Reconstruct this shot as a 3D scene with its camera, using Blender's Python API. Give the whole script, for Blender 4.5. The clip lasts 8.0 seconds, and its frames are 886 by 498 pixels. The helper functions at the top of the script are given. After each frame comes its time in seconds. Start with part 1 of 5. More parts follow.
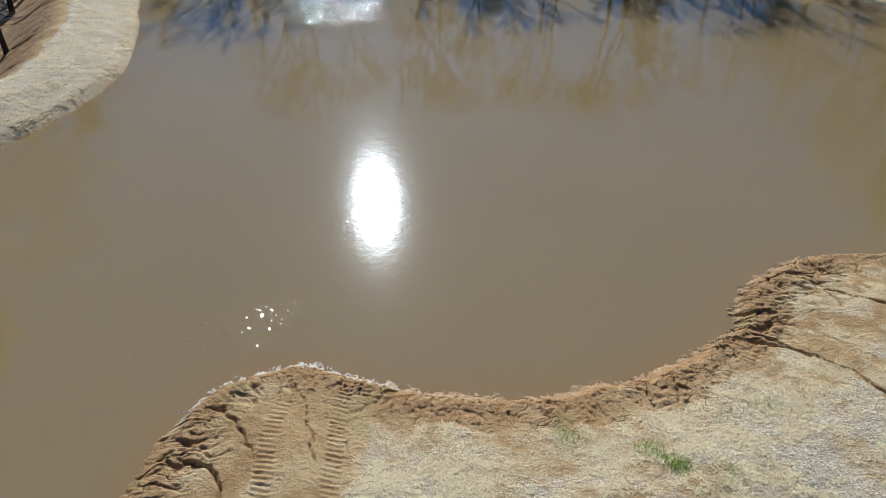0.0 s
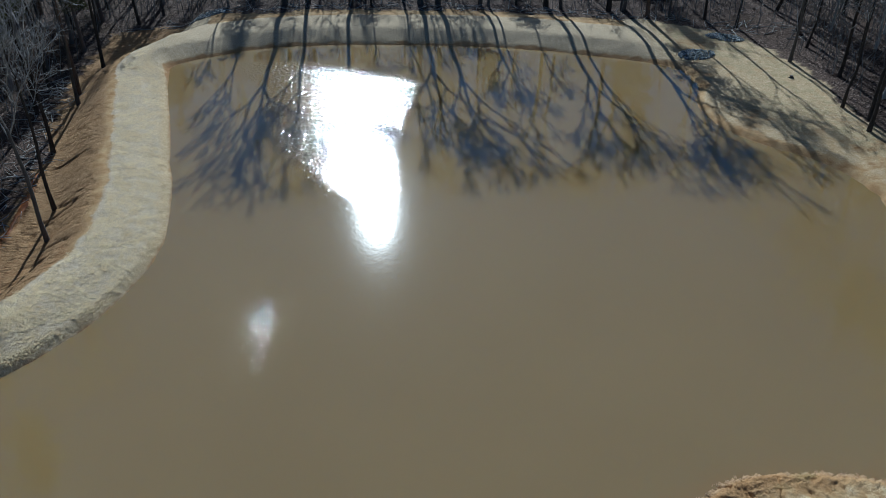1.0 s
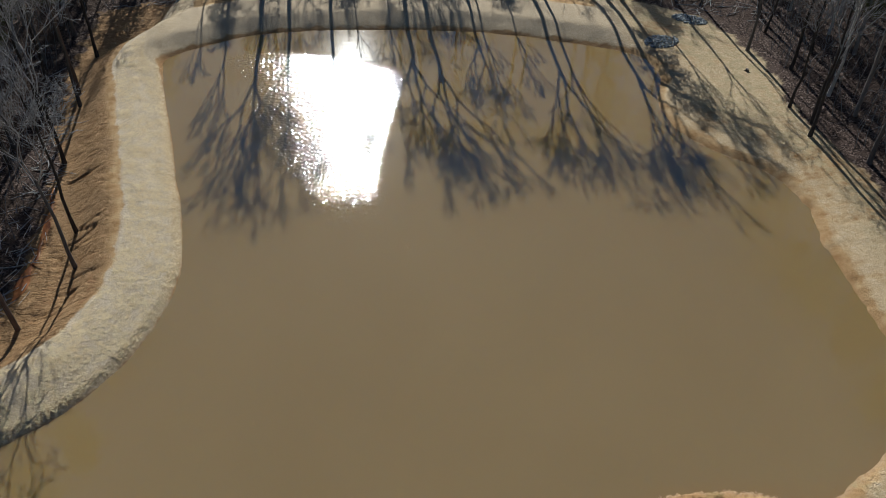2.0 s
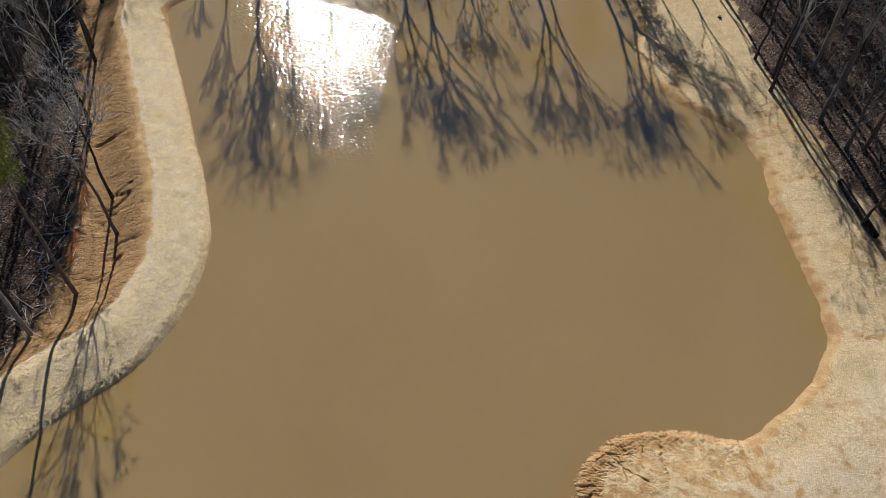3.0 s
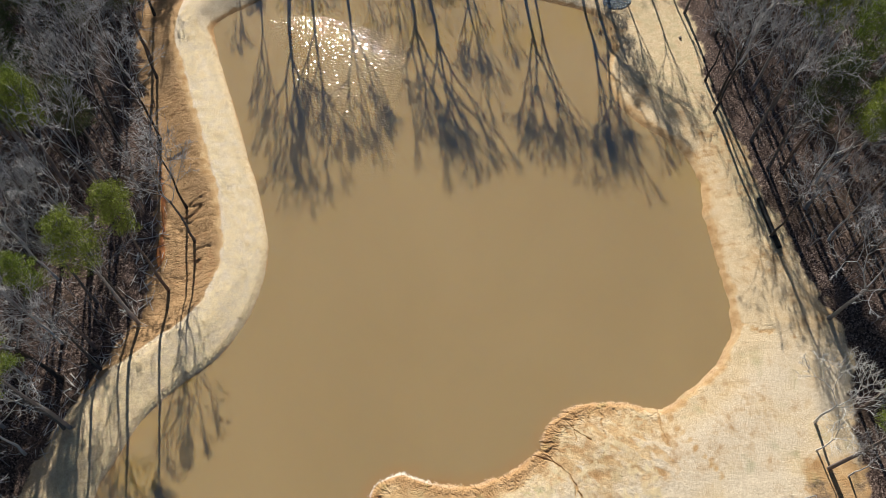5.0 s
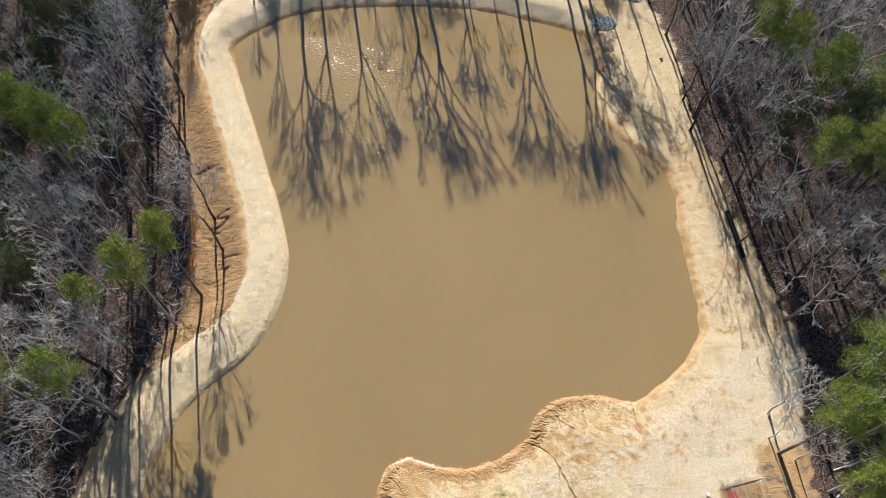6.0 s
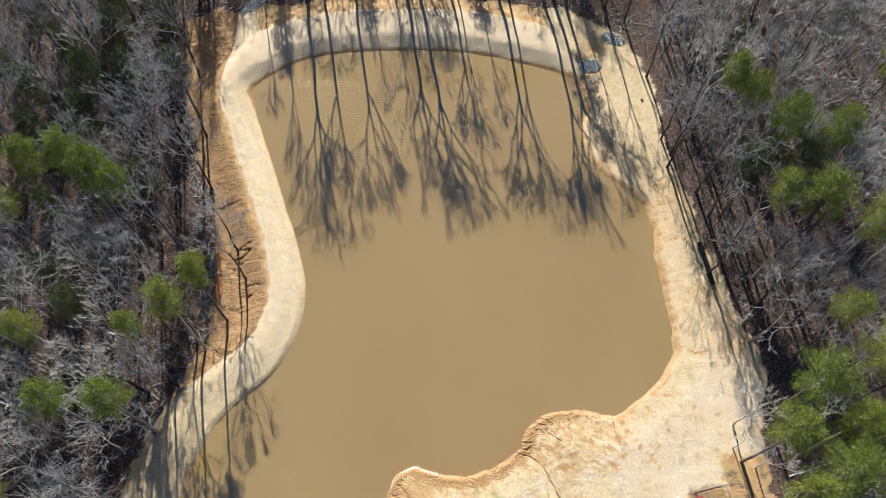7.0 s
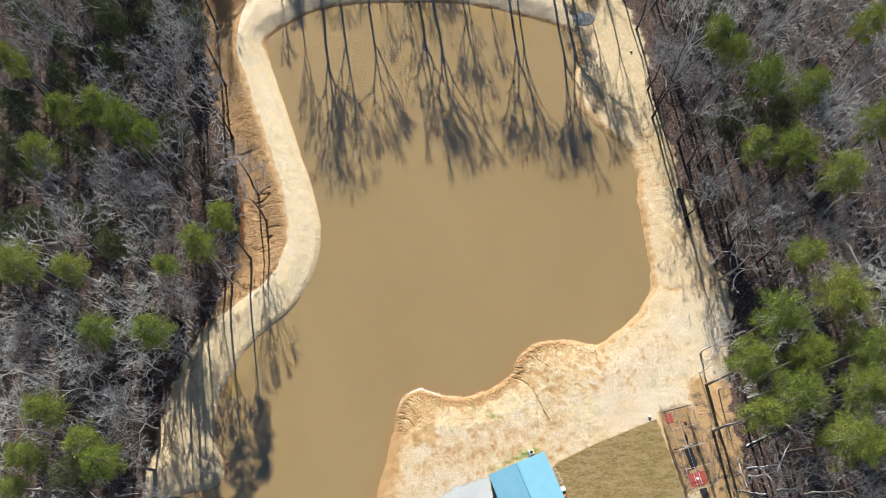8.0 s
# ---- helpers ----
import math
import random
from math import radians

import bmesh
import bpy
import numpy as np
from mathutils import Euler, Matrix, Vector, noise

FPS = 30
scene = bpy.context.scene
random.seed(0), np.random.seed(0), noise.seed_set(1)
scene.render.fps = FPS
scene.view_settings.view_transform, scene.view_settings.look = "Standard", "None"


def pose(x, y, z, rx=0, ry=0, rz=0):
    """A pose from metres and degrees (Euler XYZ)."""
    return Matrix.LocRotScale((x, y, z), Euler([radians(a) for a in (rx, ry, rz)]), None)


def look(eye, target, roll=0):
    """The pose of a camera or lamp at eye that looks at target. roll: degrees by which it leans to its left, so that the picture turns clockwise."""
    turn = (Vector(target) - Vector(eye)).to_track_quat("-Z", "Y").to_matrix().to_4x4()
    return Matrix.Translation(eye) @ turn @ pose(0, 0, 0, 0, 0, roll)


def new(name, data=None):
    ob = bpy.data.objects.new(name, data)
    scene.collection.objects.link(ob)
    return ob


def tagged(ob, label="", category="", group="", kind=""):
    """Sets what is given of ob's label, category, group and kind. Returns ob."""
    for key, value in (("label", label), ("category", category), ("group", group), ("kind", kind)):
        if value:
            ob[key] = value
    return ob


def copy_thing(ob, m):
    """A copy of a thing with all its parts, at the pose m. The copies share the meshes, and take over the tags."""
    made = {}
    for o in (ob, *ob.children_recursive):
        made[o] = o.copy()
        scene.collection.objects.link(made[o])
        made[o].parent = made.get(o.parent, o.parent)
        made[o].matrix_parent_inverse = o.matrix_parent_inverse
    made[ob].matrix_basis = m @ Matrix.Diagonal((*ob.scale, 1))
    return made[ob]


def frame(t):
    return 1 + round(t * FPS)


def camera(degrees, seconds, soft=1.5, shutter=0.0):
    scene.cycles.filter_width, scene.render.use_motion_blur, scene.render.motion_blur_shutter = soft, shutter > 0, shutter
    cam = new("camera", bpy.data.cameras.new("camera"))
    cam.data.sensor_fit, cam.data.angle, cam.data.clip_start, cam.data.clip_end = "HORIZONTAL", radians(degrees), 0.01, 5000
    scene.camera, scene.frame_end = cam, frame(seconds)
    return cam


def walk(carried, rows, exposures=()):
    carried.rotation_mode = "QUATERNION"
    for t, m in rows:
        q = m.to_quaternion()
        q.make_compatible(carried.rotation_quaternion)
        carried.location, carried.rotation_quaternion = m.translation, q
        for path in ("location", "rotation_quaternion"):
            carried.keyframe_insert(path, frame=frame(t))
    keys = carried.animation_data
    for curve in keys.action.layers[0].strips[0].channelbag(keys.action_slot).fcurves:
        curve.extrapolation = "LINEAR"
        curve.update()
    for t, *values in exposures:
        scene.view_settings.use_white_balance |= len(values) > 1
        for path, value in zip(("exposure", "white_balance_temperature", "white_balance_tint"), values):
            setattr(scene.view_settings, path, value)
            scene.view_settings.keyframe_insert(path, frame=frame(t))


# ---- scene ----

# ---- camera: a drone that climbs straight up over the near bank while its gimbal tips down ----
PATH = [
    (0.0, 0.15, 0.70, 15.84, 0.73, -32.67), (0.5, 0.12, 0.66, 21.37, 0.66, -32.67),
    (1.0, 0.17, 0.64, 27.40, 0.72, -32.55), (1.5, 0.30, 0.58, 33.59, 0.20, -36.00),
    (2.0, 0.25, 0.52, 39.62, -0.82, -40.80), (2.2, 0.15, 0.52, 42.03, -1.32, -42.93),
    (3.3, -0.40, 0.72, 55.80, -1.98, -52.42), (3.5, -0.40, 0.72, 58.17, -1.88, -52.42),
    (4.0, -0.50, 0.66, 64.03, -1.89, -52.62), (4.5, -0.60, 0.56, 70.03, -1.89, -56.50),
    (5.8, -0.96, 0.55, 86.07, -1.90, -63.60), (6.0, -1.00, 0.55, 88.42, -1.95, -63.60),
    (6.5, -1.18, 0.62, 94.69, -2.18, -63.85), (7.0, -1.32, 0.58, 100.81, -2.22, -64.40),
    (7.5, -1.44, 0.45, 106.94, -2.15, -67.58), (8.0, -1.60, 0.10, 113.00, -2.08, -70.63),
]
ROLL = -0.29
EXPOSURES = [(0.0, 0.16, 5350, 4), (0.5, 0.38, 5200, 4), (0.8, 0.02, 5200, 2), (1.0, -0.24, 5100, 0), (1.5, -0.12, 5450, 3), (2.0, -0.13, 5900, 6), (3.5, 0.49, 6400, 8.5), (4.5, 0.64, 6400, 8.5), (6.0, 0.85, 6100, 8.5), (8.0, 0.98, 6100, 7.5)]
cam = camera(58.45, 8.0, soft=0.5)
walk(cam, [(t, pose(x, y, z, 90 + pitch, 0, yaw) @ pose(0, 0, 0, 0, 0, ROLL)) for t, x, y, z, yaw, pitch in PATH], EXPOSURES)

# ---- world and sun: clear winter day, low sun over the far woods ----
SUN_AZ, SUN_EL = 6.2, 29.3          # degrees to the left of +y, and above the horizon
world = bpy.data.worlds.new("world")
scene.world = world
world.use_nodes = True
wt = world.node_tree
sky = wt.nodes.new("ShaderNodeTexSky")
sky.sky_type, sky.sun_disc = "NISHITA", False
sky.sun_elevation, sky.sun_rotation = radians(SUN_EL), radians(-SUN_AZ)
sky.dust_density, sky.ozone_density, sky.air_density = 0.2, 6.0, 1.0
wt.links.new(sky.outputs[0], wt.nodes["Background"].inputs[0])
wt.nodes["Background"].inputs[1].default_value = 0.037
sun_data = bpy.data.lights.new("sun", "SUN")
sun_data.energy, sun_data.angle, sun_data.color = 5.0, radians(0.53), (1.0, 0.94, 0.85)
sun = new("sun", sun_data)
sun_way = Vector((-math.sin(radians(SUN_AZ)) * math.cos(radians(SUN_EL)), math.cos(radians(SUN_AZ)) * math.cos(radians(SUN_EL)), math.sin(radians(SUN_EL))))
sun.matrix_world = look(sun_way * 300, (0, 0, 0))


# ---- materials ----
class Nodes:
    """A small helper to wire a node material."""

    def __init__(self, name):
        self.mat = bpy.data.materials.new(name)
        self.mat.use_nodes = True
        self.t = self.mat.node_tree
        self.bsdf = self.t.nodes["Principled BSDF"]

    def node(self, kind, inputs=None, **settings):
        n = self.t.nodes.new("ShaderNode" + kind)
        for k, v in settings.items():
            setattr(n, k, v)
        for k, v in (inputs or {}).items():
            self.put(n.inputs[k], v)
        return n

    def put(self, socket, v):
        if isinstance(v, bpy.types.NodeSocket):
            self.t.links.new(v, socket)
        else:
            socket.default_value = v

    def where(self, sort="world"):
        if sort == "world":
            return self.node("NewGeometry").outputs["Position"]
        return self.node("TexCoord").outputs["Object"]

    def stretch(self, vec, scale, turn=(0, 0, 0)):
        return self.node("Mapping", {"Vector": vec, "Scale": scale, "Rotation": turn}).outputs[0]

    def noise(self, vec, scale, detail=3.0, rough=0.55, distort=0.0):
        return self.node("TexNoise", {"Vector": vec, "Scale": scale, "Detail": detail, "Roughness": rough, "Distortion": distort}).outputs[0]

    def ramp(self, fac, stops):
        n = self.node("ValToRGB", {"Fac": fac})
        el = n.color_ramp.elements
        while len(el) < len(stops):
            el.new(0.5)
        for e, (p, c) in zip(el, stops):
            e.position, e.color = p, (*c, 1) if len(c) == 3 else c
        return n.outputs[0]

    def step(self, fac, lo, hi):
        return self.node("MapRange", {"Value": fac, "From Min": lo, "From Max": hi}, interpolation_type="SMOOTHSTEP").outputs[0]

    def math(self, op, a, b=0.0):
        return self.node("Math", {0: a, 1: b}, operation=op).outputs[0]

    def mix(self, fac, a, b, blend="MIX"):
        n = self.node("Mix", data_type="RGBA", blend_type=blend)
        for k, v in ((0, fac), (6, a), (7, b)):
            self.put(n.inputs[k], (*v, 1) if isinstance(v, tuple) and len(v) == 3 else v)
        return n.outputs[2]

    def attr(self, name):
        return self.node("Attribute", attribute_name=name).outputs["Fac"]

    def random(self):
        return self.node("ObjectInfo").outputs["Random"]

    def done(self, color, rough=0.9, height=None, depth=0.02, spec=0.3, metal=0.0):
        self.put(self.bsdf.inputs["Base Color"], (*color, 1) if isinstance(color, tuple) else color)
        self.put(self.bsdf.inputs["Roughness"], rough)
        self.bsdf.inputs["Specular IOR Level"].default_value = spec
        self.bsdf.inputs["Metallic"].default_value = metal
        if height is not None:
            b = self.node("Bump", {"Height": height, "Distance": depth, "Strength": 1.0})
            self.put(self.bsdf.inputs["Normal"], b.outputs[0])
        return self.mat


def ground_material():
    n = Nodes("ground")
    p = n.where()
    big, mid, fine = n.noise(p, 0.12, 4), n.noise(p, 0.9, 5, 0.6), n.noise(p, 7.0, 5, 0.65)
    grit = n.noise(p, 32.0, 3, 0.7)
    # bare orange clay and sand
    soil = n.ramp(mid, [(0.3, (0.38, 0.215, 0.09)), (0.5, (0.55, 0.36, 0.175)), (0.72, (0.70, 0.515, 0.295))])
    soil = n.mix(n.math("MULTIPLY", n.step(big, 0.5, 0.72), 0.5), soil, (0.50, 0.32, 0.16))
    soil = n.mix(n.math("MULTIPLY", n.step(fine, 0.5, 0.75), 0.5), soil, (0.28, 0.165, 0.085))
    # brown graded fill of the outer slope
    fill = n.ramp(fine, [(0.3, (0.25, 0.145, 0.065)), (0.52, (0.43, 0.265, 0.13)), (0.72, (0.58, 0.39, 0.21))])
    fill = n.mix(n.step(mid, 0.5, 0.75), fill, (0.36, 0.20, 0.095))
    seam = n.noise(n.stretch(p, (0.7, 1.9, 1), (0, 0, 0.12)), 1.0, 5, 0.7, 1.2)
    fill = n.mix(n.math("MULTIPLY", n.step(seam, 0.60, 0.66), 0.55), fill, (0.12, 0.07, 0.036))
    fill = n.mix(n.math("MULTIPLY", n.step(big, 0.5, 0.6), 0.4), fill, (0.40, 0.26, 0.14))
    col = n.mix(n.attr("fill"), soil, fill)
    # damp clay at the waterline, darkened too for shade at dam lip and far face
    damp_shade = n.ramp(fine, [(0.3, (0.28, 0.145, 0.06)), (0.7, (0.58, 0.345, 0.155))])
    col = n.mix(n.attr("damp_shade"), col, damp_shade)
    crumb = n.math("MULTIPLY", n.step(n.noise(p, 22.0, 4, 0.75), 0.54, 0.66), 0.55)
    col = n.mix(crumb, col, n.mix(0.6, col, (0.07, 0.04, 0.02)))
    pebble = n.math("MULTIPLY", n.step(n.noise(p, 27.0, 2, 0.6), 0.64, 0.72), 0.6)
    col = n.mix(pebble, col, (0.62, 0.50, 0.34))
    # straw mulch: short pale stalks in every direction
    f1 = n.noise(n.stretch(p, (26, 8, 8), (0, 0, 0.5)), 1.0, 3, 0.7, 1.3)
    f2 = n.noise(n.stretch(p, (8, 26, 8), (0, 0, 0.25)), 1.0, 3, 0.7, 1.3)
    fibre = n.math("MAXIMUM", f1, f2)
    straw = n.ramp(fibre, [(0.42, (0.33, 0.195, 0.085)), (0.53, (0.60, 0.445, 0.26)), (0.63, (0.92, 0.78, 0.53))])
    straw = n.mix(n.math("MULTIPLY", n.step(mid, 0.45, 0.72), 0.3), straw, (0.53, 0.405, 0.265))
    clump = n.noise(p, 3.4, 5, 0.7)
    straw = n.mix(n.step(clump, 0.36, 0.52), n.mix(0.22, straw, (0.30, 0.21, 0.12)), straw)
    straw = n.mix(n.math("MULTIPLY", n.step(clump, 0.55, 0.68), 0.5), straw, (0.74, 0.65, 0.50))
    straw = n.mix(n.math("MULTIPLY", n.attr("bleach"), 0.65), straw, n.ramp(fibre, [(0.43, (0.36, 0.29, 0.20)), (0.53, (0.63, 0.535, 0.41)), (0.62, (0.90, 0.81, 0.67))]))
    straw = n.mix(n.math("MULTIPLY", n.step(n.noise(p, 8.0, 4, 0.75), 0.56, 0.66), 0.28), straw, (0.40, 0.26, 0.13))
    cover = n.math("ADD", n.attr("straw"), n.math("MULTIPLY", n.math("SUBTRACT", mid, 0.5), 1.0))
    cover = n.math("ADD", cover, n.math("MULTIPLY", n.math("SUBTRACT", n.noise(p, 2.4, 4, 0.7), 0.5), 0.75))
    cover = n.math("MULTIPLY", n.step(cover, 0.22, 0.78), n.step(n.attr("straw"), 0.02, 0.3))
    col = n.mix(cover, col, straw)
    # fine shrinkage cracks in drying clay
    bent = n.node("VectorMath", {0: p, 1: n.node("VectorMath", {0: n.node("TexNoise", {"Vector": p, "Scale": 1.4, "Detail": 3.0}).outputs["Color"], "Scale": 0.9}, operation="SCALE").outputs[0]}, operation="ADD").outputs[0]
    gap = n.node("TexVoronoi", {"Vector": bent, "Scale": 1.15}, feature="DISTANCE_TO_EDGE").outputs["Distance"]
    crack = n.math("MULTIPLY", n.math("SUBTRACT", 1.0, n.step(gap, 0.005, 0.045)), n.math("MULTIPLY", n.attr("parched"), n.step(mid, 0.48, 0.62)))
    col = n.mix(n.math("MULTIPLY", crack, 0.5), col, (0.27, 0.15, 0.07))
    # young grass
    green = n.ramp(fine, [(0.35, (0.10, 0.12, 0.03)), (0.65, (0.27, 0.27, 0.10))])
    gfac = n.math("MULTIPLY", n.attr("grass"), n.step(n.math("ADD", mid, n.math("MULTIPLY", fine, 0.5)), 0.62, 0.95))
    col = n.mix(gfac, col, green)
    # sown lawn beside the house
    lawn = n.ramp(n.noise(n.stretch(p, (2.2, 4.5, 1), (0, 0, -0.33)), 0.8, 6, 0.7), [(0.3, (0.13, 0.085, 0.035)), (0.5, (0.24, 0.165, 0.07)), (0.72, (0.36, 0.27, 0.13))])
    lawn = n.mix(n.math("MULTIPLY", n.step(big, 0.45, 0.66), 0.45), lawn, n.ramp(fine, [(0.3, (0.08, 0.085, 0.022)), (0.7, (0.20, 0.185, 0.065))]))
    lawn = n.mix(n.step(n.noise(n.stretch(p, (0.35, 1.6, 1), (0, 0, -0.33)), 1.0, 4, 0.6), 0.46, 0.62), lawn, n.mix(0.5, lawn, (0.34, 0.25, 0.13)))
    col = n.mix(n.step(n.math("ADD", n.attr("lawn"), n.math("MULTIPLY", n.math("SUBTRACT", fine, 0.5), 0.3)), 0.35, 0.65), col, lawn)
    # pale gravel pad
    cell = n.node("TexVoronoi", {"Vector": p, "Scale": 24.0}).outputs["Color"]
    col = n.mix(n.attr("gravel"), col, n.mix(0.35, (0.52, 0.53, 0.52), n.node("SeparateColor", {"Color": cell}).outputs[0]))
    # leaf litter of the woods
    leaf = n.node("TexVoronoi", {"Vector": p, "Scale": 9.0})
    lit = n.ramp(n.node("SeparateColor", {"Color": leaf.outputs["Color"]}).outputs[0], [(0.0, (0.014, 0.009, 0.007)), (0.45, (0.062, 0.041, 0.033)), (0.8, (0.17, 0.118, 0.095)), (1.0, (0.36, 0.28, 0.24))])
    lit = n.mix(n.step(mid, 0.45, 0.72), lit, n.ramp(fine, [(0.3, (0.036, 0.024, 0.019)), (0.7, (0.165, 0.113, 0.09))]))
    lit = n.mix(n.math("MULTIPLY", n.step(big, 0.52, 0.7), 0.4), lit, (0.12, 0.08, 0.05))
    lmask = n.step(n.math("ADD", n.attr("litter"), n.math("MULTIPLY", n.math("SUBTRACT", mid, 0.5), 0.8)), 0.35, 0.62)
    col = n.mix(lmask, col, lit)
    # dried crust along the near waterline
    col = n.mix(n.math("MULTIPLY", n.attr("crust"), n.step(fine, 0.36, 0.54)), col, (0.74, 0.66, 0.56))
    # red clay wash along the toe drain
    col = n.mix(n.attr("rust"), col, n.ramp(mid, [(0.3, (0.20, 0.07, 0.025)), (0.7, (0.38, 0.18, 0.07))]))
    h = n.math("ADD", n.math("MULTIPLY", fine, 0.6), n.math("ADD", n.math("MULTIPLY", grit, 0.26), n.math("MULTIPLY", n.noise(p, 15.0, 3, 0.7), 0.5)))
    h = n.math("ADD", h, n.math("MULTIPLY", n.noise(p, 2.6, 5, 0.7), 0.6))
    h = n.math("ADD", h, n.math("MULTIPLY", n.math("MULTIPLY", n.math("ADD", fibre, clump), cover), 0.22))
    h = n.math("SUBTRACT", h, n.math("MULTIPLY", crack, 0.7))
    h = n.math("SUBTRACT", h, n.math("MULTIPLY", n.math("MULTIPLY", n.step(seam, 0.45, 0.65), n.attr("fill")), 0.9))
    return n.done(col, 0.93, h, 0.08, 0.12)


def water_material():
    """Silty pond water: opaque tan body under a glossy surface with light wind ripples, stronger in two cat's-paws."""
    n = Nodes("muddy_water")
    p = n.where()
    silt = n.ramp(n.noise(n.stretch(p, (1, 0.6, 1)), 0.05, 4, 0.5, 0.4), [(0.3, (0.335, 0.237, 0.105)), (0.7, (0.374, 0.267, 0.122))])
    shore = n.attr("shallow")
    silt = n.mix(n.math("MULTIPLY", shore, 0.3), silt, (0.42, 0.22, 0.08))
    n.put(n.bsdf.inputs["Base Color"], silt)
    n.bsdf.inputs["Roughness"].default_value = 0.045
    n.bsdf.inputs["Subsurface Weight"].default_value = 1.0
    n.bsdf.inputs["Subsurface Radius"].default_value = (1.0, 0.8, 0.55)
    n.bsdf.inputs["Subsurface Scale"].default_value = 0.15
    n.bsdf.inputs["IOR"].default_value = 2.1
    calm = n.math("ADD", n.noise(p, 1.6, 2, 0.5), n.math("MULTIPLY", n.noise(p, 6.5, 1, 0.5), 0.26))
    # cat's-paw of the breeze: short wavelets that grow steeper towards its far side
    amp = n.attr("breeze")
    dots = n.noise(p, 3.0, 2, 0.6)
    amp = n.math("MULTIPLY", amp, n.math("ADD", 0.35, n.step(n.math("ADD", dots, n.math("MULTIPLY", amp, 0.7)), 0.62, 0.9)))
    paw = n.noise(n.stretch(p, (1.0, 1.2, 1), (0, 0, 0.2)), 2.7, 1, 0.4)
    # a few small flashing wavelets by the near bank
    crest = n.node("TexWave", {"Vector": n.stretch(p, (1, 1, 1), (0, 0, radians(142))), "Scale": 2.1, "Distortion": 0.9, "Detail": 1.0, "Detail Scale": 0.6}, wave_profile="SAW").outputs["Fac"]
    flick = n.step(n.math("ADD", n.noise(p, 7.0, 1, 0.5), n.math("MULTIPLY", n.attr("riffle"), 0.13)), 0.77, 0.81)
    h = n.math("MULTIPLY", calm, 0.0021)
    h = n.math("ADD", h, n.math("MULTIPLY", n.math("MULTIPLY", n.math("SUBTRACT", crest, 0.5), flick), 0.024))
    h = n.math("ADD", h, n.math("MULTIPLY", n.math("MULTIPLY", paw, amp), 0.05))
    b = n.node("Bump", {"Height": h, "Distance": 1.0, "Strength": 1.0})
    n.put(n.bsdf.inputs["Normal"], b.outputs[0])
    return n.mat


def bark_material(name, dark, light, scale=6.0, grey=0.6):
    n = Nodes(name)
    p = n.where("object")
    g = n.noise(n.stretch(p, (1, 1, 0.18)), scale, 5, 0.65)
    col = n.ramp(g, [(0.3, dark), (0.7, light)])
    col = n.mix(n.math("MULTIPLY", n.math("POWER", n.random(), 2.2), grey), col, (0.46, 0.45, 0.44))
    return n.done(col, 0.92, g, 0.03, 0.2)


def needle_material(name, dark, light, warm):
    n = Nodes(name)
    g = n.noise(n.where("object"), 0.9, 3)
    r = n.node("NewGeometry").outputs["Random Per Island"]
    col = n.ramp(n.math("ADD", n.math("MULTIPLY", g, 0.6), n.math("MULTIPLY", r, 0.4)), [(0.25, dark), (0.75, light)])
    col = n.mix(n.math("MULTIPLY", n.random(), 0.6), col, warm)
    return n.done(col, 0.7, spec=0.12)


def plain_material(name, a, b, rough=0.6, scale=5.0, metal=0.0, spec=0.4, depth=0.004):
    n = Nodes(name)
    g = n.noise(n.where("object"), scale, 4, 0.6)
    return n.done(n.ramp(g, [(0.3, a), (0.7, b)]), rough, g, depth, spec, metal)


M_GROUND = ground_material()
M_WATER = water_material()
M_BARK = bark_material("grey_bark", (0.022, 0.018, 0.016), (0.075, 0.065, 0.057), grey=0.3)
M_TWIG = bark_material("twig_bark", (0.125, 0.122, 0.123), (0.45, 0.445, 0.45), 3.0, 0.6)
M_PALE = bark_material("bleached_wood", (0.42, 0.40, 0.37), (0.68, 0.66, 0.62), 4.0)
M_PINEBARK = bark_material("pine_bark", (0.07, 0.048, 0.036), (0.18, 0.13, 0.105), 5.0)
M_NEEDLE = needle_material("pine_needles", (0.055, 0.088, 0.013), (0.25, 0.305, 0.048), (0.31, 0.32, 0.06))
M_CEDAR = needle_material("cedar_needles", (0.03, 0.05, 0.018), (0.10, 0.12, 0.045), (0.13, 0.13, 0.06))
M_STRAW = needle_material("straw_stalks", (0.66, 0.47, 0.23), (0.97, 0.85, 0.57), (0.92, 0.78, 0.48))
M_GRASS = needle_material("grass_blades", (0.17, 0.27, 0.03), (0.42, 0.52, 0.10), (0.36, 0.44, 0.09))
M_STONE = plain_material("riprap_stone", (0.16, 0.19, 0.21), (0.52, 0.55, 0.56), 0.8, 1.3, depth=0.02)
M_CLOD = plain_material("clay_clods", (0.40, 0.24, 0.115), (0.70, 0.50, 0.30), 0.95, 6.0, depth=0.001)

# ---- the pond's outline, side by side ----
DAM_SIDE = [(-28.1, 77.4), (-27.7, 75.3), (-26.9, 72.4), (-25.1, 66.7), (-23.4, 61.5), (-21.9, 56.4), (-20.4, 52.0), (-19.2, 47.2), (-18.7, 44.8), (-18.6, 42.4), (-18.9, 39.8),
            (-20.2, 35.4), (-22.9, 31.3), (-25.8, 28.9), (-28.3, 26.6), (-30.1, 24.3), (-31.6, 21.1), (-32.8, 18.7), (-33.2, 15.0), (-32.8, 12.2), (-31.7, 9.7), (-31.6, 8.0), (-33.2, 6.4), (-38.5, 4.6),
            (-40.0, -5.0), (-33.0, -17.0), (-20.0, -20.0), (-13.5, -8.0)]
